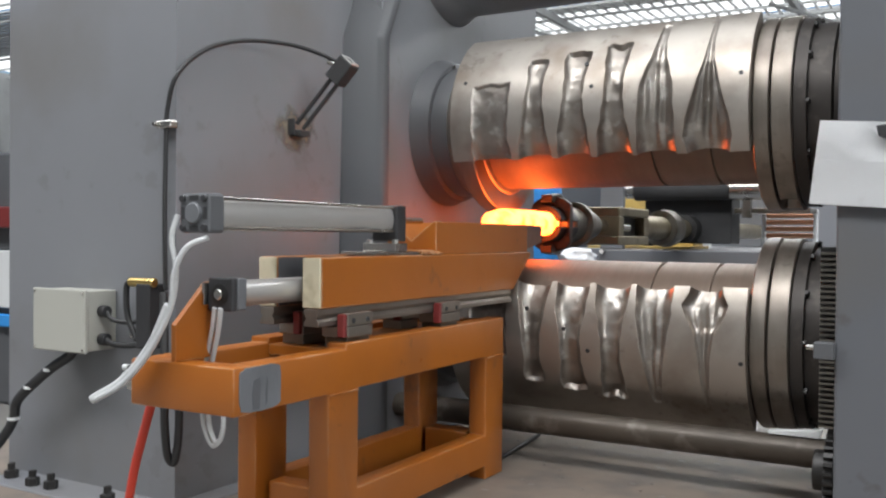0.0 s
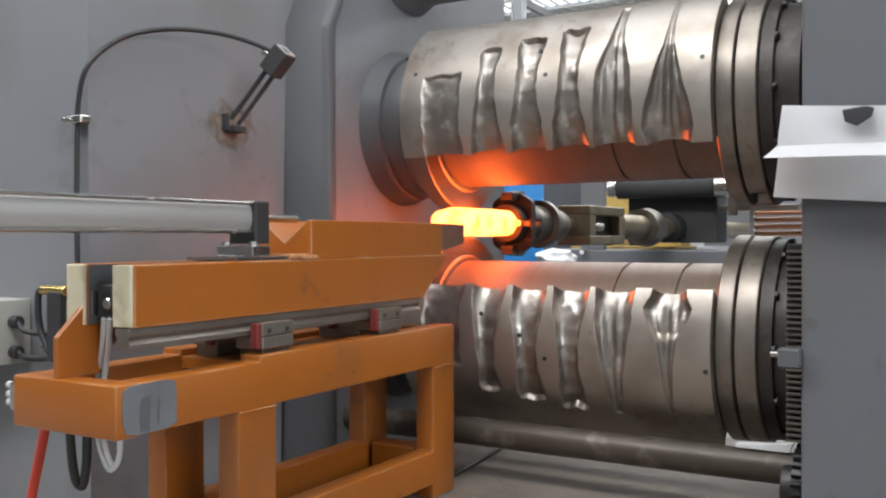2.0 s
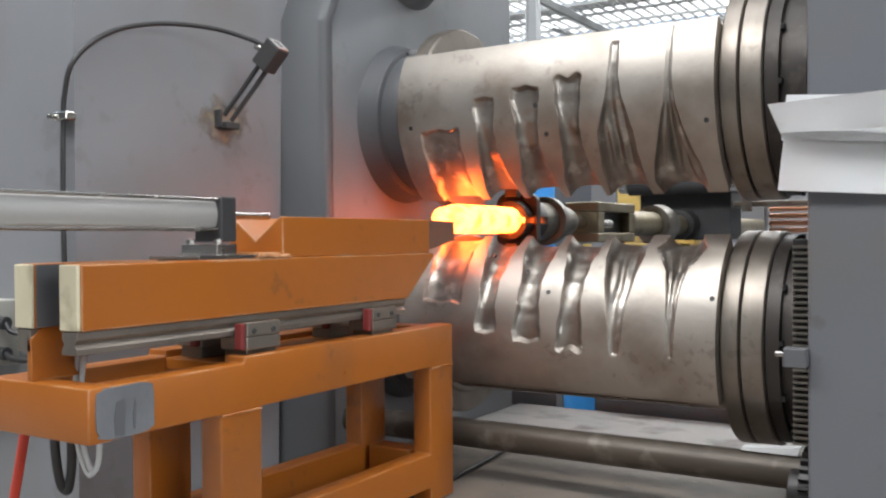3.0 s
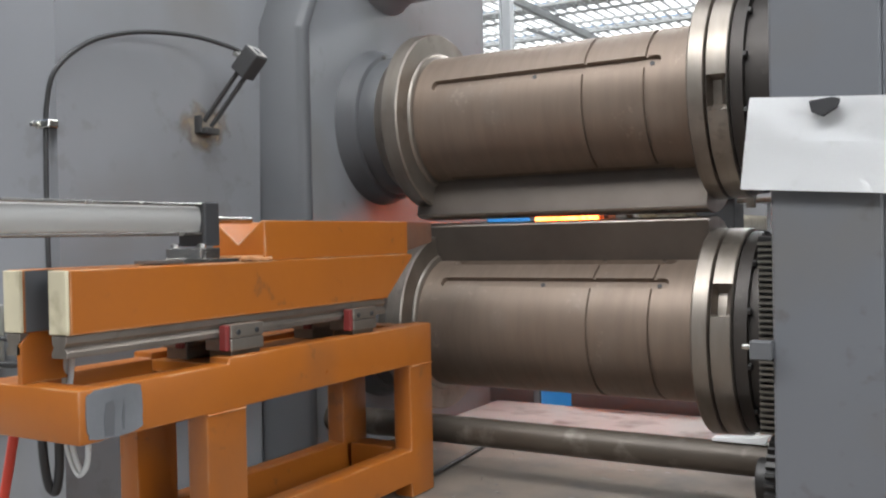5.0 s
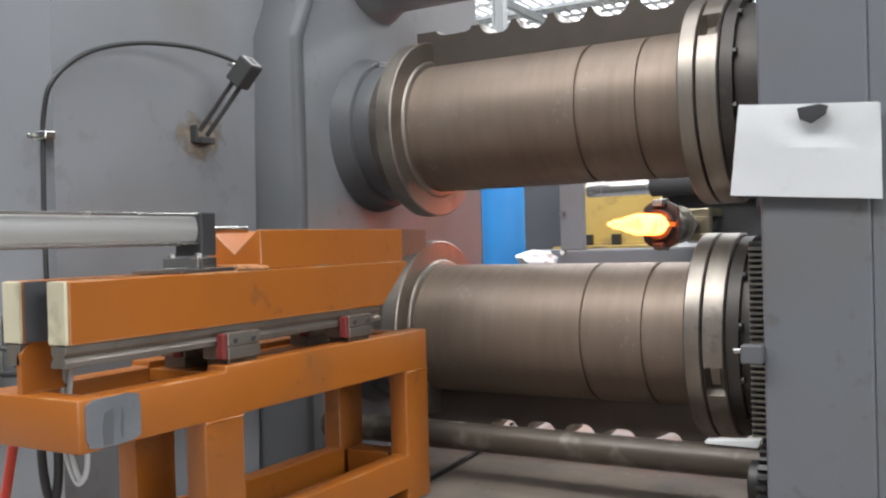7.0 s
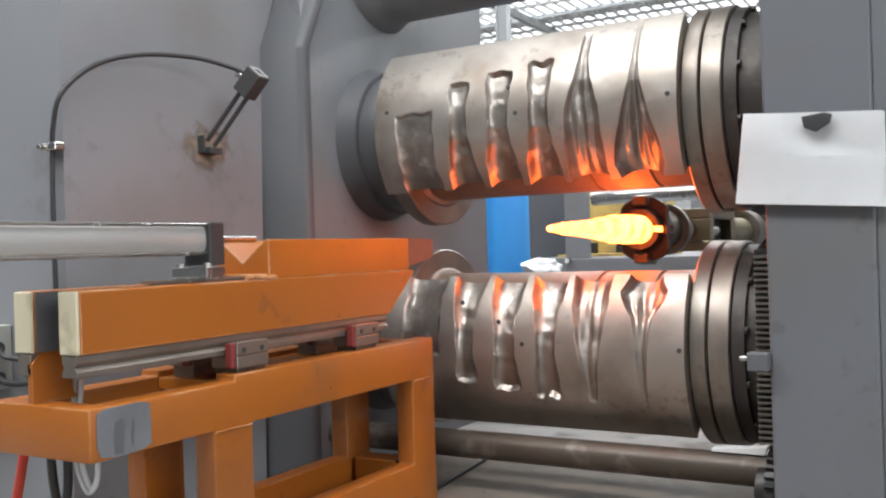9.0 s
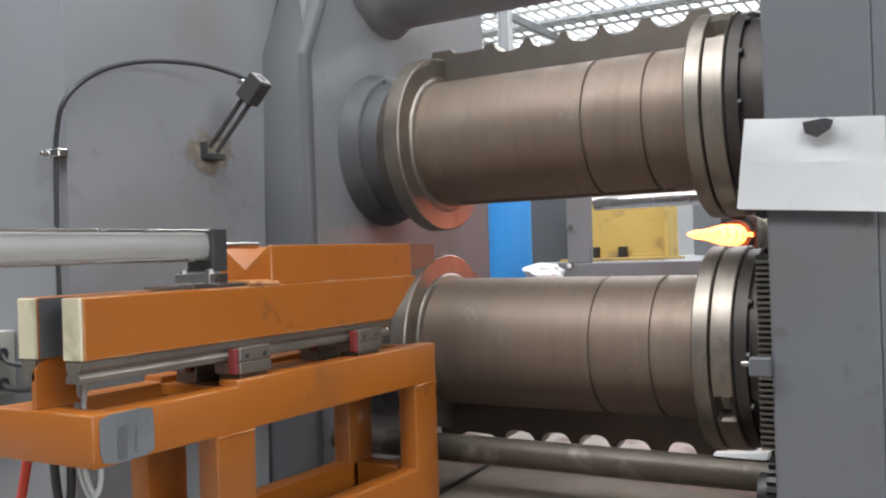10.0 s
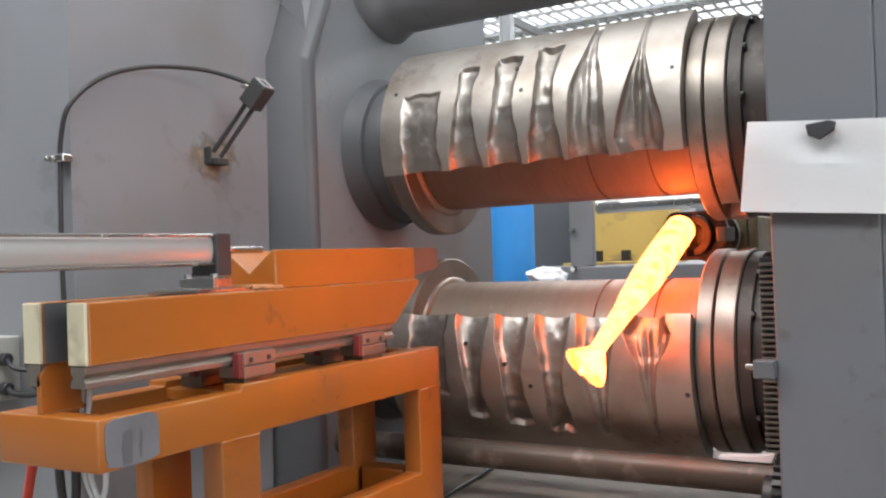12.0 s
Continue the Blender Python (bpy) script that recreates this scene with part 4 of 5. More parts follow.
def billet():
    """A round stub, and flat lengths nested in it that draw out as the rolls work it."""
    b = thing("billet", "glowing yellow hot steel billet held by the gripper", "billet")
    part("tail", lathe([(-0.055, 0.030), (-0.062, 0.042), (-0.17, 0.0425), (-0.205, 0.040), (-0.22, 0.03)], "y", 44), HOT, b, smooth=True)
    body = part("body", lathe([(-0.18, 0.02), (-0.185, 0.0437), (-0.42, 0.0437), (-0.455, 0.0415), (-0.485, 0.036), (-0.507, 0.026), (-0.518, 0.013), (-0.521, 0.0005)], "y", 44), HOT, b, smooth=True)
    lengths = []
    sizes = [(0.0415, 0.041), (0.035, 0.032), (0.025, 0.024), (0.020, 0.019), (0.018, 0.016), (0.010, 0.008)]
    for step, ((w0, t0), (w1, t1)) in enumerate(zip(sizes, sizes[1:])):
        last = step == 4
        bm = bmesh.new()
        ys = np.linspace(-0.22, -0.52, 31)
        rings = []
        for y in ys:
            u = min(1.0, max(0.0, (-0.40 - y) / 0.12))
            u = u * u * (3 - 2 * u)
            end = min(1.0, (y + 0.5215) / (0.012 if last else 0.006)) ** 0.5
            lump = 1 + 0.03 * noise.noise(Vector((step * 3.7, y * 22, 0.3)))
            wide, thick = (w0 + (w1 - w0) * u) * end * lump, (t0 + (t1 - t0) * u) * end * lump
            rings.append([bm.verts.new((wide * math.cos(2 * math.pi * k / 36), y, thick * math.sin(2 * math.pi * k / 36))) for k in range(36)])
        for p, q in zip(rings, rings[1:]):
            for k in range(36):
                bm.faces.new((p[k], p[(k + 1) % 36], q[(k + 1) % 36], q[k]))
        bm.faces.new(rings[0])
        bm.faces.new(rings[-1][::-1])
        lengths.append(part("drawn_length", bm, HOT, b, smooth=True))
    lobes = []
    for side in (-1, 1):
        bm = bmesh.new()
        rings = []
        for k in range(17):
            v = k / 16
            flare = 0.010 + 0.030 * (v * v * (3 - 2 * v))
            shut = min(1.0, (1.0 - v) / 0.07) ** 0.5 if v < 1 else 0.05
            y = -0.02 - 0.125 * v
            rings.append([bm.verts.new((side * 0.022 * v + flare * shut * math.cos(2 * math.pi * q / 28), y - 0.75 * v * (side * 0.022 * v + flare * shut * math.cos(2 * math.pi * q / 28)), 0.62 * flare * shut * math.sin(2 * math.pi * q / 28))) for q in range(28)])
        for p, r in zip(rings, rings[1:]):
            for q in range(28):
                bm.faces.new((p[q], p[(q + 1) % 28], r[(q + 1) % 28], r[q]))
        bm.faces.new(rings[0])
        bm.faces.new(rings[-1][::-1])
        lobes.append(part("flared_end", bm, HOT, b, smooth=True))
    return b, body, lengths, lobes


hot_billet, hot_body, hot_lengths, hot_lobes = billet()

# ---------------------------------------------------------------- things behind the rolls
base_box = thing("manipulator_housing", "grey painted steel manipulator base with an open top", "machine housing")
part("base", box((-0.52, 2.2, 0.0), (1.8, 5.4, 1.03), 0.006), GREY, base_box)
part("rear_base", box((-0.9, 2.6, 0.0), (-0.521, 5.4, 1.029), 0.006), GREY, base_box)
part("pillar", box((-0.52, 2.2, 1.032), (-0.392, 2.235, 1.72), 0.004), GREY, base_box)
part("rear_wall", box((-0.52, 4.6, 1.032), (1.8, 4.7, 1.75), 0.006), GREY, base_box)
for z in (1.02, 1.22):
    part("bolt", lathe([(2.17, 0.014), (2.201, 0.014)], "y", 6, (-0.53 + 0.03, 0, z)), STEEL, base_box)
ycar = thing("yellow_carriage", "yellow painted steel carriage above the grey base", "carriage")
part("back_plate", box((-0.86, 3.12, 1.045), (-0.24, 3.16, 1.46), 0.004), YELLOW, ycar)
part("bottom_plate", box((-0.80, 2.75, 1.0305), (-0.19, 3.18, 1.0445), 0.002), YELLOW, ycar)
part("side_plate", box((-0.239, 2.95, 1.045), (-0.220, 3.16, 1.46), 0.002), YELLOW, ycar)
part("lower_flange", box((-0.86, 3.07, 1.045), (-0.24, 3.119, 1.062), 0.002), YELLOW, ycar)
part("guide_bar", rod(-0.447, 1.3, 0.042, "x", (0, 2.42, 1.345), 32), STEEL, ycar, "bright steel guide bar", smooth=True)
for x in (-0.72, -0.545):
    part("foot_block", box((x, 3.03, 1.0455), (x + 0.05, 3.069, 1.11), 0.002), DARK, ycar)

cabinet = thing("cabinet", "tall dark grey machine cabinet behind the gas cylinder", "cabinet")
part("body", box((-2.2, 3.2, 0.0), (-0.56, 3.8, 2.0), 0.008), GREY_DARK, cabinet)
part("door", box((-1.30, 3.185, 0.1), (-0.60, 3.199, 1.9), 0.003), GREY_DARK, cabinet)
rear_panel = thing("rear_panel", "low grey painted panel behind the machine bed", "panel")
part("panel", box((-0.60, 1.30, 0.0), (-0.30, 1.36, 0.95), 0.004), GREY, rear_panel)
part("panel", box((-0.135, 1.30, 0.0), (1.4, 1.36, 0.62), 0.004), GREY, rear_panel)
blue_can = tagged(part("drum", lathe([(0.0, 0.14), (0.01, 0.15), (0.62, 0.15), (0.63, 0.14)], "z", 32, (-0.42, 2.0, 0)), BLUE, smooth=True), "small blue steel drum on the floor behind", "drum")
# sheet added on the bed, its brightness imitating daylit floor
pale = part("daylit_floor_sheet", box((-0.44, 0.70, 0.4005), (0.905, 1.249, 0.406), 0.001), PALE)
tagged(pale, "pale sheet standing in for the daylit floor behind the rolls", "plate")
strip = part("strip", prism([(0.725, 0.5765), (0.85, 0.5765), (0.862, 0.602), (0.838, 0.592), (0.725, 0.584)], "y", 0.118, 0.15, 0.0008), WHITE)
tagged(strip, "bent white sheet metal strip on the pipe", "metal strip")
rag = bmesh.new()
rng_ = random.Random(3)
bmesh.ops.create_icosphere(rag, subdivisions=3, radius=0.1)
for v_ in rag.verts:
    v_.co = Vector((v_.co.x * 1.05, v_.co.y * 0.8, v_.co.z * 0.50)) * (1 + 0.5 * noise.noise(v_.co * 14)) + Vector((-0.575, 2.05, 0.985))
tagged(part("rag", rag, PAPER, smooth=True), "crumpled white rag on a ledge behind the rolls", "rag")
ledge = part("ledge", box((-0.95, 1.95, 0.0), (-0.5205, 2.19, 0.935), 0.004), GREY_DARK)
tagged(ledge, "dark grey steel ledge beside the manipulator base", "ledge")

blue_tank = thing("blue_cylinder", "bright blue painted gas cylinder standing behind the rolls", "gas cylinder")
part("body", lathe([(0.0, 0.11), (0.02, 0.125), (1.62, 0.125), (1.70, 0.10), (1.76, 0.05)], "z", 40, (-1.05, 2.62, 0)), BLUE, blue_tank, smooth=True)
part("valve", lathe([(1.76, 0.02), (1.86, 0.02), (1.87, 0.03), (1.90, 0.03)], "z", 16, (-1.05, 2.62, 0)), BRASS, blue_tank, smooth=True)

# ---------------------------------------------------------------- wall fittings
for x_, y_ in ((-1.14, -0.80), (-1.02, -0.82), (-0.95, -0.815), (-0.72, -0.82)):
    nut = lathe([(0.4045, 0.019), (0.425, 0.019), (0.4275, 0.014), (0.428, 0.010), (0.445, 0.010)], "z", 6, (x_, y_, 0))
    tagged(part("foundation_bolt", nut, DARK), "dark foundation bolt on the housing foot", "bolt", "foundation bolts")
far_machine = thing("machine", "dark grey machine with a red guard far behind the column", "machine")
part("body", box((-4.6, 1.2, 0.0), (-3.0, 2.6, 1.6), 0.02), GREY_DARK, far_machine)
part("guard", box((-4.5, 1.1, 1.12), (-3.1, 1.199, 1.25), 0.01), RED, far_machine, "dull red guard")
part("panel", box((-4.4, 1.15, 0.62), (-3.2, 1.199, 0.98), 0.01), WHITE, far_machine, "pale panel")
part("strip", box((-4.4, 1.15, 0.50), (-3.2, 1.199, 0.58), 0.01), BLUE, far_machine, "blue strip")

junction = thing("junction_box", "beige enamelled junction box on the grey column", "junction box")
part("body", box((-0.988, -0.828, 0.785), (-0.788, -0.736, 0.942), 0.003), BOX, junction)
part("lid", box((-0.992, -0.840, 0.781), (-0.784, -0.829, 0.946), 0.003), BOX, junction)
for x in (-0.983, -0.793):
    for z in (0.790, 0.937):
        part("lid_screw", rod(-0.8425, -0.8395, 0.0035, "y", (x, 0, z), 10, 0.0005), STEEL, junction)
for z in (0.815, 0.888):
    part("gland", rod(-0.788, -0.764, 0.016, "x", (0, -0.785, z), 16), BLACK, junction)


def cable(name, label, pts, r, mat, category="cable"):
    return tagged(part(name, tube(pts, r), mat, None, smooth=True), label, category)


cable("cable", "black cable from the junction box to the valve", [(-0.768, -0.785, 0.888), (-0.745, -0.785, 0.868), (-0.695, -0.77, 0.862), (-0.66, -0.77, 0.87)], 0.006, RUBBER)
cable("cable", "black cable from the junction box to the valve", [(-0.768, -0.785, 0.815), (-0.745, -0.785, 0.805), (-0.70, -0.775, 0.803), (-0.65, -0.77, 0.81)], 0.008, RUBBER)
cable("conduit", "thick black cable bundle hanging below the junction box", [(-0.895, -0.79, 0.79), (-0.905, -0.79, 0.765), (-0.965, -0.80, 0.728), (-1.043, -0.80, 0.678), (-1.115, -0.80, 0.622), (-1.130, -0.80, 0.575), (-1.150, -0.81, 0.53), (-1.20, -0.83, 0.47), (-1.30, -0.9, 0.38)], 0.0135, RUBBER)
for p_ in ((-0.975, -0.80, 0.722), (-1.060, -0.80, 0.666), (-1.130, -0.80, 0.572)):
    tie_ = lathe([(-0.004, 0.0145), (-0.004, 0.0165), (0.004, 0.0165), (0.004, 0.0145)], "z", 20, p_, closed=True)
    tagged(part("cable_tie", tie_, WHITE), "white cable tie round the black cable bundle", "cable tie", "cable ties")
cable("cable", "black hooped cable running up the column to the spray nozzle", [(-0.588, -0.752, 0.95), (-0.592, -0.752, 1.15), (-0.588, -0.752, 1.35), (-0.580, -0.753, 1.42), (-0.560, -0.748, 1.488), (-0.544, -0.70, 1.547), (-0.538, -0.62, 1.592), (-0.524, -0.50, 1.624), (-0.488, -0.37, 1.631), (-0.445, -0.285, 1.613), (-0.424, -0.258, 1.598)], 0.0062, RUBBER)
cable("cable", "black cable loop hanging below the table end", [(-0.50, -0.84, 0.95), (-0.46, -0.873, 0.78), (-0.457, -0.876, 0.66), (-0.466, -0.86, 0.575), (-0.466, -0.848, 0.548), (-0.455, -0.845, 0.551), (-0.444, -0.845, 0.60), (-0.438, -0.848, 0.66), (-0.436, -0.85, 0.74)], 0.010, RUBBER)
clip = thing("cable_clamp", "bright steel cable clamp on the column edge", "cable clamp")
part("strap", box((-0.612, -0.764, 1.360), (-0.562, -0.736, 1.380), 0.003), STEEL, clip)
part("screw", rod(-0.775, -0.765, 0.006, "y", (-0.610, 0, 1.370), 10, 0.001), STEEL, clip)

valve = thing("air_valve", "black air valve with brass fitting on the column", "air valve")
part("body", box((-0.655, -0.79, 0.80), (-0.605, -0.737, 0.965), 0.004), BLACK, valve)
part("fitting", rod(-0.69, -0.60, 0.012, "x", (0, -0.775, 0.968), 14), BRASS, valve, "brass fitting")
part("elbow", tube([(-0.695, -0.775, 0.968), (-0.705, -0.775, 0.95), (-0.70, -0.775, 0.88), (-0.665, -0.775, 0.82)], 0.008), RUBBER, valve, smooth=True)
part("plug", rod(-0.69, -0.655, 0.01, "x", (0, -0.77, 0.83), 12), STEEL, valve)


def nozzle():
    n = thing("spray_nozzle_arm", "black jointed spray nozzle arm welded to the grey column", "nozzle arm")
    base, end = Vector((-0.545, -0.272, 1.415)), Vector((-0.416, -0.256, 1.556))
    d = (end - base).normalized()
    side = d.cross(Vector((0.6, -0.8, 0))).normalized()
    for k in (-1, 1):
        a, b = base + side * 0.012 * k, end + side * 0.012 * k
        part("arm_bar", tube([a, a.lerp(b, 0.5), b], 0.0065, 10, 3), MATT, n, smooth=True)
    m = Matrix.Translation(end) @ d.to_track_quat("Z", "Y").to_matrix().to_4x4()
    part("nozzle_block", box((-0.026, -0.026, -0.02), (0.026, 0.026, 0.055), 0.004, m), MATT, n)
    # black plate on the closed block imitates the dark inside of a mouth
    part("nozzle_mouth", box((-0.015, -0.015, 0.0551), (0.015, 0.015, 0.0565), 0.0, m), BLACK, n, "black square plate for the open mouth")
    for lo, hi in (((-0.021, -0.021), (0.021, -0.0155)), ((-0.021, 0.0155), (0.021, 0.021)), ((-0.021, -0.0155), (-0.0155, 0.0155)), ((0.0155, -0.0155), (0.021, 0.0155))):
        part("mouth_rim", box((*lo, 0.0551), (*hi, 0.0585), 0.0008, m), ALU, n)
    part("cable_gland", tube([(-0.446, -0.268, 1.600), (-0.434, -0.262, 1.594), (-0.424, -0.258, 1.588)], 0.009, 10, 2), STEEL, n, smooth=True)
    part("clevis", box((-0.568, -0.290, 1.385), (-0.530, -0.240, 1.403), 0.003), MATT, n)
    part("clevis_cheek", box((-0.568, -0.300, 1.388), (-0.545, -0.292, 1.436), 0.002), MATT, n)
    bm = box((-0.5715, -0.40, 1.31), (-0.5690, -0.13, 1.50))
    part("burn_mark", bm, BURNT, n, "brown scorched weld mark")
    return n


nozzle()

D = -0.292
for k, off in enumerate((0.0, 0.014)):
    pts = [(-0.138, -1.142, 1.13), (-0.146, -1.150, 1.085), (-0.138, -1.146, 1.02), (-0.152, -1.146, 0.95), (-0.200, -1.150, 0.87), (-0.265, -1.160, 0.80), (-0.332, -1.172, 0.762)]
    if k:
        pts = [(-0.085, -1.115, 1.087), (-0.115, -1.14, 1.068), (-0.138, -1.150, 1.02)] + pts[3:]
    part("hose", tube([(x + off, y + D - off, z) for x, y, z in pts], 0.0054), HOSE, feeder, "clear white air hose", smooth=True)
part("sleeve", tube([(-0.150, -1.146 + D - 0.006, 0.955), (-0.196, -1.150 + D - 0.006, 0.873), (-0.260, -1.160 + D - 0.006, 0.803), (-0.334, -1.172 + D - 0.006, 0.760)], 0.0100), HOSE, feeder, "clear sleeve round the two hoses", smooth=True)
for k_ in (0.0, 0.016):
    cable("hose", "clear white air hose looped below the table", [(-0.112 - k_, -1.052, 0.945), (-0.125 - k_, -1.045, 0.90), (-0.158 - k_, -1.03, 0.82), (-0.185 - k_, -1.01, 0.74), (-0.195 - k_, -0.995, 0.685), (-0.180 - k_ * 0.6, -0.99, 0.655 - k_ * 0.5), (-0.163, -0.99, 0.685), (-0.165, -0.99, 0.77)], 0.0052, HOSE, "hose")
cable("hose", "red rubber air hose hanging from the table end", [(-0.30, -1.025, 0.82), (-0.325, -1.02, 0.77), (-0.362, -1.008, 0.705), (-0.400, -0.995, 0.635), (-0.428, -0.988, 0.573), (-0.455, -0.985, 0.48), (-0.47, -0.99, 0.42), (-0.49, -1.01, 0.2), (-0.50, -1.04, 0.02)], 0.010, REDHOSE, "hose")
fit_thing = thing("hose_fitting", "cluster of small metal hose fittings on the table end", "hose fitting")
part("block", box((-0.300, -1.125, 0.775), (-0.279, -1.09, 0.825), 0.003), STEEL, fit_thing)
for k, z in enumerate((0.785, 0.80, 0.817)):
    part("nipple", rod(-0.325, -0.299, 0.007, "x", (0, -1.11, z), 12), HOSE, fit_thing)

# ---------------------------------------------------------------- paper on the upright
def sheet(x0, x1, z0, z1, y, curl, skew):
    bm = bmesh.new()
    nx, nz = 16, 12
    g = []
    for i in range(nx + 1):
        col_ = []
        for j in range(nz + 1):
            u, w = i / nx, j / nz
            x = x0 + (x1 - x0) * u - skew * (1 - w) * (1 - u)
            z = z0 + (z1 - z0) * w - 0.02 * u
            d = curl * (1 - w) ** 2 + 0.003 * math.sin(5 * u + 3 * w) + 0.004 * (1 - u) ** 3
            col_.append(bm.verts.new((x, y - d, z)))
        g.append(col_)
    for i in range(nx):
        for j in range(nz):
            bm.faces.new((g[i][j], g[i + 1][j], g[i + 1][j + 1], g[i][j + 1]))
    bmesh.ops.solidify(bm, geom=bm.faces[:], thickness=0.0006)
    return bm


HINGE = (0.0, 0.0, -0.092)
paper = thing("paper_sheet", "white paper sheets held on the grey upright by a magnet", "paper", at=(0.877, -0.105, 1.372))
part("back_sheet", sheet(0.002, 0.275, -0.196, -0.002, 0.002, 0.006, 0.022), PAPER, paper, smooth=True)
part("front_sheet", sheet(-0.002, 0.272, -0.093, 0.0, -0.002, 0.0, 0.011), PAPER, paper, smooth=True)
flap_bm = bmesh.new()
g_ = []
for i_ in range(15):
    u_ = i_ / 14
    g_.append([flap_bm.verts.new((-0.013 + 0.285 * u_ - 0.011 * w_ * (1 - u_), -0.0072 - 0.002 * w_ * w_, -0.103 * w_ - 0.020 * u_)) for w_ in (0, 0.25, 0.5, 0.75, 1.0)])
for i_ in range(14):
    for j_ in range(4):
        flap_bm.faces.new((g_[i_][j_], g_[i_ + 1][j_], g_[i_ + 1][j_ + 1], g_[i_][j_ + 1]))
bmesh.ops.solidify(flap_bm, geom=flap_bm.faces[:], thickness=0.0006)
flap = part("front_sheet_flap", flap_bm, PAPER, paper, "loose lower half of the front sheet", smooth=True)
flap.location = HINGE
magnet = tagged(part("magnet", prism([(0.995, 1.352), (1.04, 1.357), (1.055, 1.352), (1.05, 1.335), (1.022, 1.318), (1.0, 1.328)], "y", -0.128, -0.114, 0.002), BLACK), "black magnet clip holding the paper", "magnet")

cover = thing("manipulator_slide", "black sleeved cross slide with a bright end and copper coloured tubes", "slide")
part("sleeve", rod(-0.27, 0.235, 0.052, "x", (0, 0, 0.205), 36, 0.004), MATT, cover, smooth=True)
part("end_sleeve", rod(0.2355, 0.39, 0.056, "x", (0, 0, 0.205), 36, 0.003), STEEL, cover, "bright steel end sleeve", smooth=True)
part("carriage_box", box((-0.235, 0.06, -0.075), (0.23, 0.26, 0.20), 0.006), MATT, cover, "black slide carriage")
part("hanger", box((0.30, -0.02, 0.06), (0.34, 0.02, 0.15), 0.003), GUNMETAL, cover)
for k in range(4):
    part("tube", rod(0.36, 0.60, 0.013, "x", (0, 0.30, -0.03 + 0.036 * k), 16), COPPER, cover, "copper coloured tube", smooth=True)
for x_ in (0.34, 0.60):
    part("bracket", box((x_, 0.27, -0.09), (x_ + 0.018, 0.33, 0.11), 0.003), WHITE, cover)
part("bracket_arm", box((0.25, 0.02, 0.085), (0.62, 0.268, 0.11), 0.003), GUNMETAL, cover)

bar = tube([(-0.060, 0.06, 0.4075), (-0.080, 0.27, 0.4075), (-0.102, 0.49, 0.4075)], 0.007, 10, 3)
tagged(part("steel_bar", bar, DARK, smooth=True), "dark thin steel bar lying beside the table", "bar")

# ---------------------------------------------------------------- scale flakes on the bed
def flakes():
    bm = bmesh.new()
    rng = random.Random(11)
    for k in range(110):
        x, y = rng.uniform(-0.3, 0.9), rng.uniform(-0.3, 1.1)
        r, a = rng.uniform(0.004, 0.014), rng.uniform(0, 6.3)
        vs = [bm.verts.new((x + r * rng.uniform(0.6, 1.1) * math.cos(a + t), y + r * 0.6 * math.sin(a + t), 0.4012 + rng.uniform(0.0005, 0.0022))) for t in (0, 1.2, 2.4, 3.7, 5.0)]
        c = bm.verts.new((x, y, 0.4008))
        bm.faces.new(vs)
        for i in range(5):
            bm.faces.new((vs[i], c, vs[(i + 1) % 5]))
    return bm


tagged(part("scale_flakes", flakes(), SCALE), "dark mill scale flakes scattered on the bed", "scale", kind="stuff")


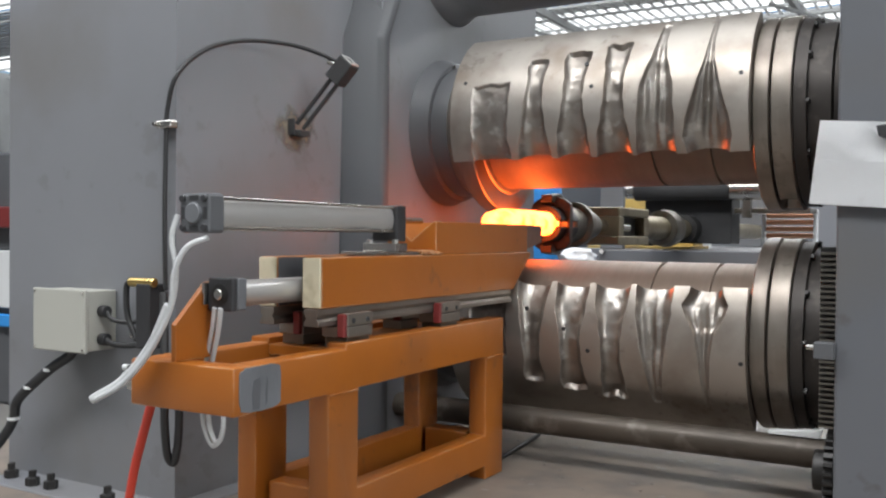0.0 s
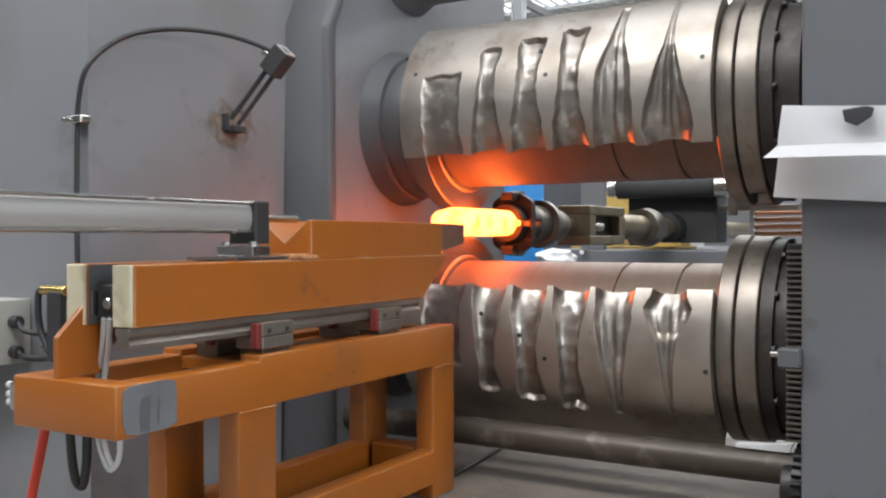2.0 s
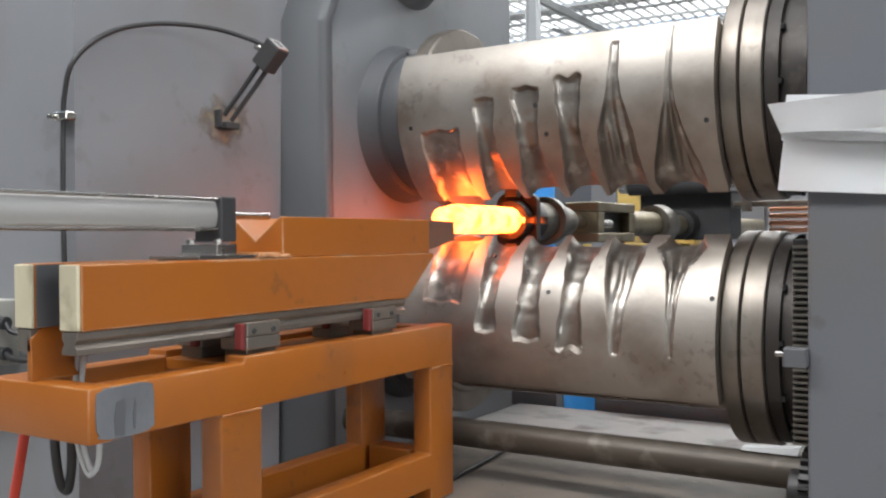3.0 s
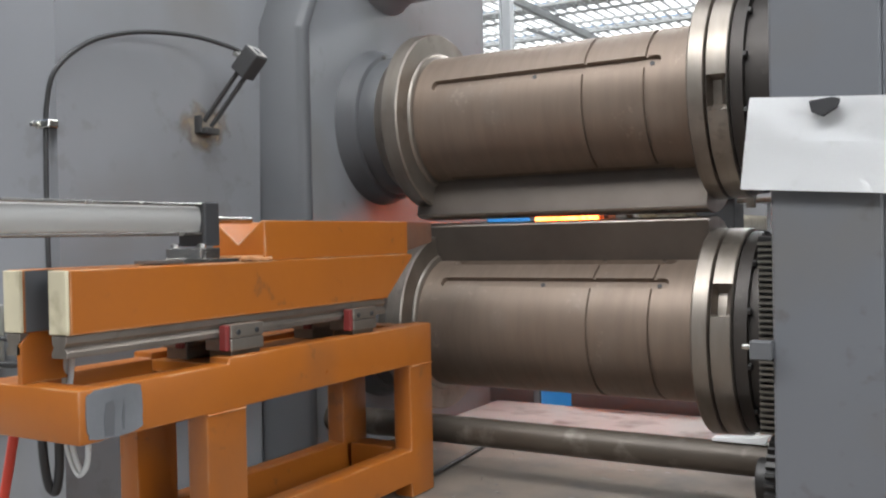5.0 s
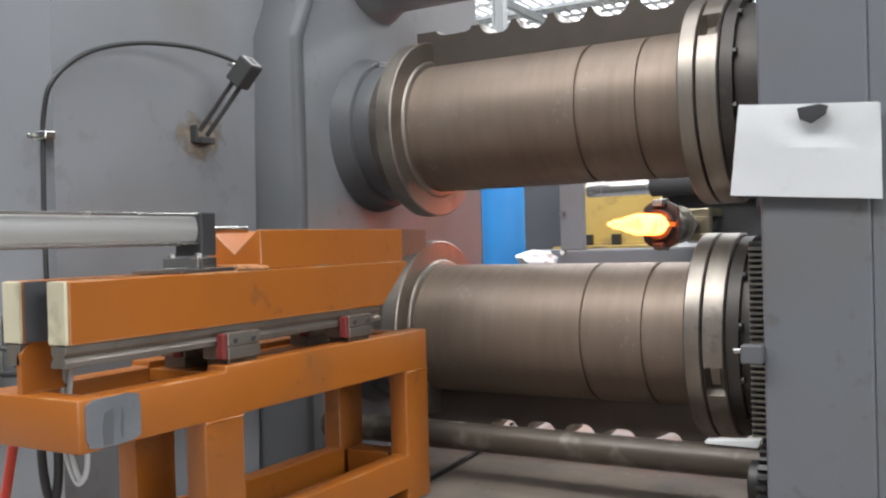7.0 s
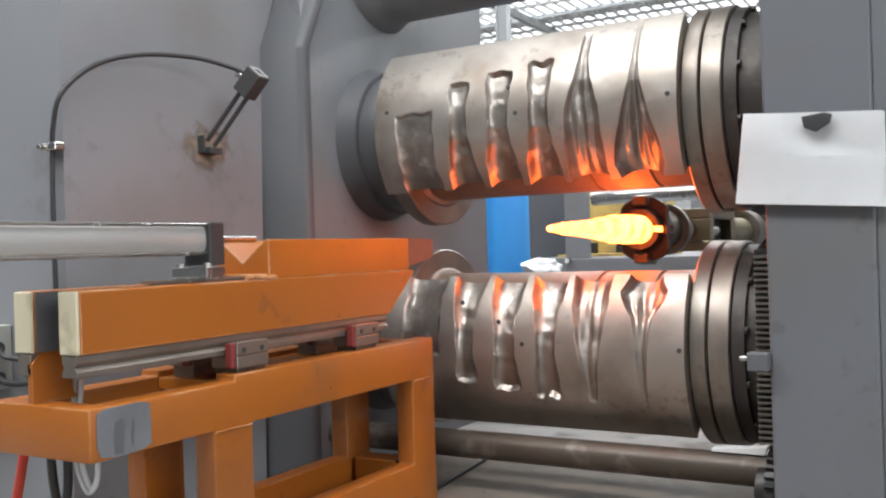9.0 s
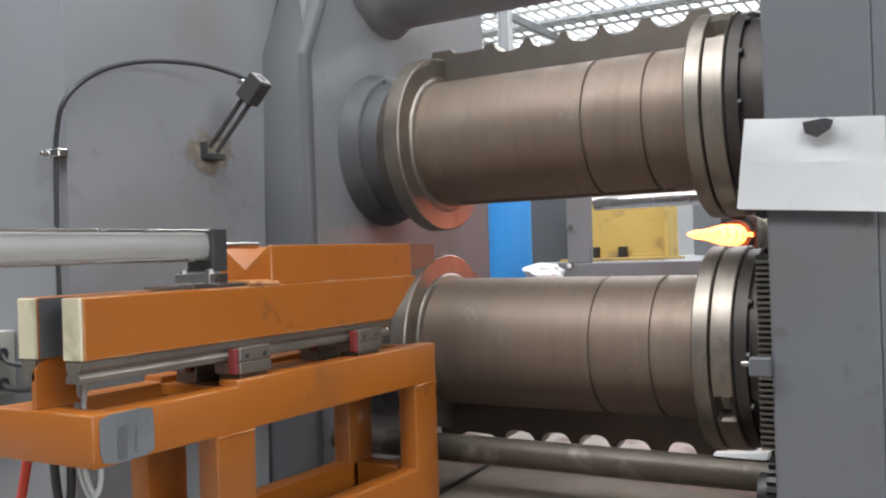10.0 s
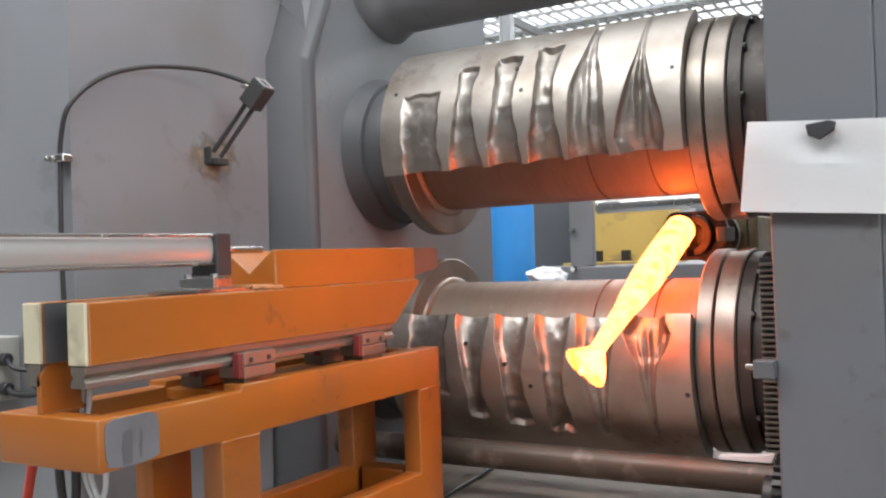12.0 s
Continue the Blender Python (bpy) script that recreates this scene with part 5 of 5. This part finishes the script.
# ---------------------------------------------------------------- what moves
GRIP = [  # seconds, x, y, turn about the feed axis
    (0, -0.13, 0.68, 0), (2.9, -0.13, 0.66, 0), (3.0, -0.13, 0.67, 0), (3.1, -0.13, 0.73, 0), (3.2, -0.13, 0.87, 0), (3.4, -0.13, 1.22, 0),
    (3.7, -0.13, 1.60, 0), (3.9, -0.10, 1.62, 0), (4.05, -0.03, 1.50, 45), (4.2, 0.02, 1.20, 90), (4.4, 0.028, 0.74, 90), (4.5, 0.028, 0.64, 90), (4.6, 0.028, 0.66, 90),
    (4.7, 0.028, 0.74, 90), (4.8, 0.028, 0.86, 90), (4.9, 0.028, 1.01, 90), (5.0, 0.028, 1.20, 90), (5.1, 0.028, 1.36, 90), (5.2, 0.028, 1.52, 90), (5.3, 0.028, 1.60, 90),
    (5.5, 0.035, 1.62, 90), (5.6, 0.08, 1.48, 70), (5.7, 0.14, 1.20, 35), (5.8, 0.155, 0.91, 8), (5.9, 0.155, 0.67, 0), (6.0, 0.155, 0.62, 0), (6.1, 0.155, 0.61, 0),
    (6.2, 0.155, 0.69, 0), (6.3, 0.155, 0.82, 0), (6.4, 0.155, 0.98, 0), (6.5, 0.155, 1.12, 0), (6.6, 0.155, 1.28, 0), (6.7, 0.155, 1.42, 0), (6.8, 0.155, 1.57, 0),
    (7.0, 0.165, 1.70, 0), (7.1, 0.19, 1.62, 20), (7.2, 0.23, 1.42, 50), (7.3, 0.27, 1.12, 80), (7.4, 0.28, 0.82, 90), (7.5, 0.28, 0.65, 90), (7.62, 0.28, 0.62, 90),
    (7.75, 0.28, 0.72, 90), (7.9, 0.28, 0.95, 90), (8.1, 0.28, 1.32, 90), (8.3, 0.28, 1.60, 90), (8.5, 0.29, 1.68, 90), (8.62, 0.34, 1.50, 60), (8.72, 0.39, 1.24, 30),
    (8.8, 0.405, 1.02, 8), (8.9, 0.405, 0.80, 0), (9.0, 0.405, 0.67, 0), (9.1, 0.405, 0.67, 0), (9.2, 0.405, 0.73, 0), (9.3, 0.405, 0.81, 0), (9.4, 0.405, 0.94, 0),
    (9.5, 0.405, 1.12, 0), (9.6, 0.405, 1.32, 0), (9.7, 0.405, 1.48, 0), (9.8, 0.405, 1.66, 0), (9.9, 0.41, 1.80, 0), (10.0, 0.43, 1.84, 0), (10.1, 0.47, 1.72, 30),
    (10.2, 0.52, 1.45, 60), (10.3, 0.55, 1.13, 85), (10.4, 0.55, 0.80, 90), (10.5, 0.55, 0.64, 90), (10.6, 0.55, 0.61, 90), (10.7, 0.55, 0.62, 90), (10.8, 0.55, 0.67, 90),
    (10.9, 0.55, 0.75, 90), (11.0, 0.55, 0.91, 90), (11.1, 0.55, 1.10, 90), (11.2, 0.55, 1.26, 90), (11.4, 0.55, 1.41, 90), (11.6, 0.55, 1.42, 90), (11.7, 0.55, 1.38, 90),
    (11.8, 0.55, 1.22, 90), (11.9, 0.55, 0.95, 90), (12.0, 0.55, 0.66, 90),
]
STRETCH = [(0, 0.0), (3.0, 0.0), (3.3, 0.02), (4.6, 0.025), (5.2, 0.03), (6.1, 0.035), (6.8, 0.15), (7.6, 0.16), (8.3, 0.24), (9.1, 0.26), (9.8, 0.28), (12.0, 0.28)]
SLIDE = [(0, 0.292), (0.5, 0.272), (1.0, 0.268), (1.4, 0.255), (1.6, 0.215), (1.8, 0.135), (2.0, 0.054), (2.2, 0.012), (2.5, 0.0), (12.0, 0.0)]
FLAP = [(0, 0), (1.8, -4), (1.9, -30), (2.0, -70), (2.1, -118), (2.2, -152), (2.4, -155), (2.6, -146), (2.8, -132), (3.0, -124), (3.1, -105), (3.2, -84), (3.4, -35), (3.6, -8), (3.8, 0), (12, 0)]
SPREAD = [(0, 0.0), (10.9, 0.0), (11.0, 0.1), (11.1, 0.7), (11.2, 1.0), (12.0, 1.0)]  # how far the flared end is out
TURN_START, TURN_RATE = 2.905, 237.0
AXIS_Z = 1.140


GAIN = [(2.9, 0), (3.0, 10), (3.2, 4), (3.5, 0), (4.3, 0), (4.48, 6), (4.75, 0), (5.7, 0), (5.9, 6), (6.0, 9), (6.1, 7), (6.3, 1), (6.5, 0), (7.3, 0),
        (7.5, 6), (7.7, 0), (8.8, 3), (9.0, 8), (9.2, 4), (9.4, 0), (12.0, 0)]  # seconds, degrees by which the unloaded rolls run ahead


def turn_at(t):
    return max(0.0, (t - TURN_START) * TURN_RATE) + float(np.interp(t, [g[0] for g in GAIN], [g[1] for g in GAIN]))


def motions():
    times = [0.0, 1.5, 2.8, 2.9] + [3.0 + 0.1 * k for k in range(91)]
    walk(upper_roll, [(t, Matrix.Translation((0, ROLL_Y, ZU)) @ Matrix.Rotation(radians(turn_at(t)), 4, "X")) for t in times])
    walk(lower_roll, [(t, Matrix.Translation((0, ROLL_Y, ZL)) @ Matrix.Rotation(radians(-turn_at(t)), 4, "X")) for t in times])
    walk(grip, [(t, pose(x, y, AXIS_Z, 0, a, 0)) for t, x, y, a in GRIP])
    rows = [(t, pose(x, y, AXIS_Z, 0, a, 0)) for t, x, y, a in GRIP[:-1]]
    walk(hot_billet, rows + [(12.0, pose(0.548, 0.45, 1.146, 23, 0, -1.0) @ pose(0, 0, 0, 0, 12, 0))])
    walk(hot_body, [(t, pose(0, 0.215 * e / 0.28, 0)) for t, e in STRETCH])
    for ob, reach in zip(hot_lengths, (-0.11, 0.0, 0.10, 0.19, 0.28)):
        walk(ob, [(t, pose(0, -reach * e / 0.28, 0)) for t, e in STRETCH])
    for side, ob in zip((-1, 1), hot_lobes):  # inside the stub until the last pass spreads the end
        walk(ob, [(t, pose(-0.018 * side * (1 - u), -0.02 - 0.62 * u, 0)) for t, u in SPREAD])
    walk(flap, [(t, pose(0.0, 0.0, -0.092, a, 0, 0)) for t, a in FLAP])
    walk(cover, [(t, pose(x, 2.42, AXIS_Z)) for t, x, y, a in GRIP])
    walk(feeder, [(t, pose(0, d, 0)) for t, d in SLIDE])


motions()
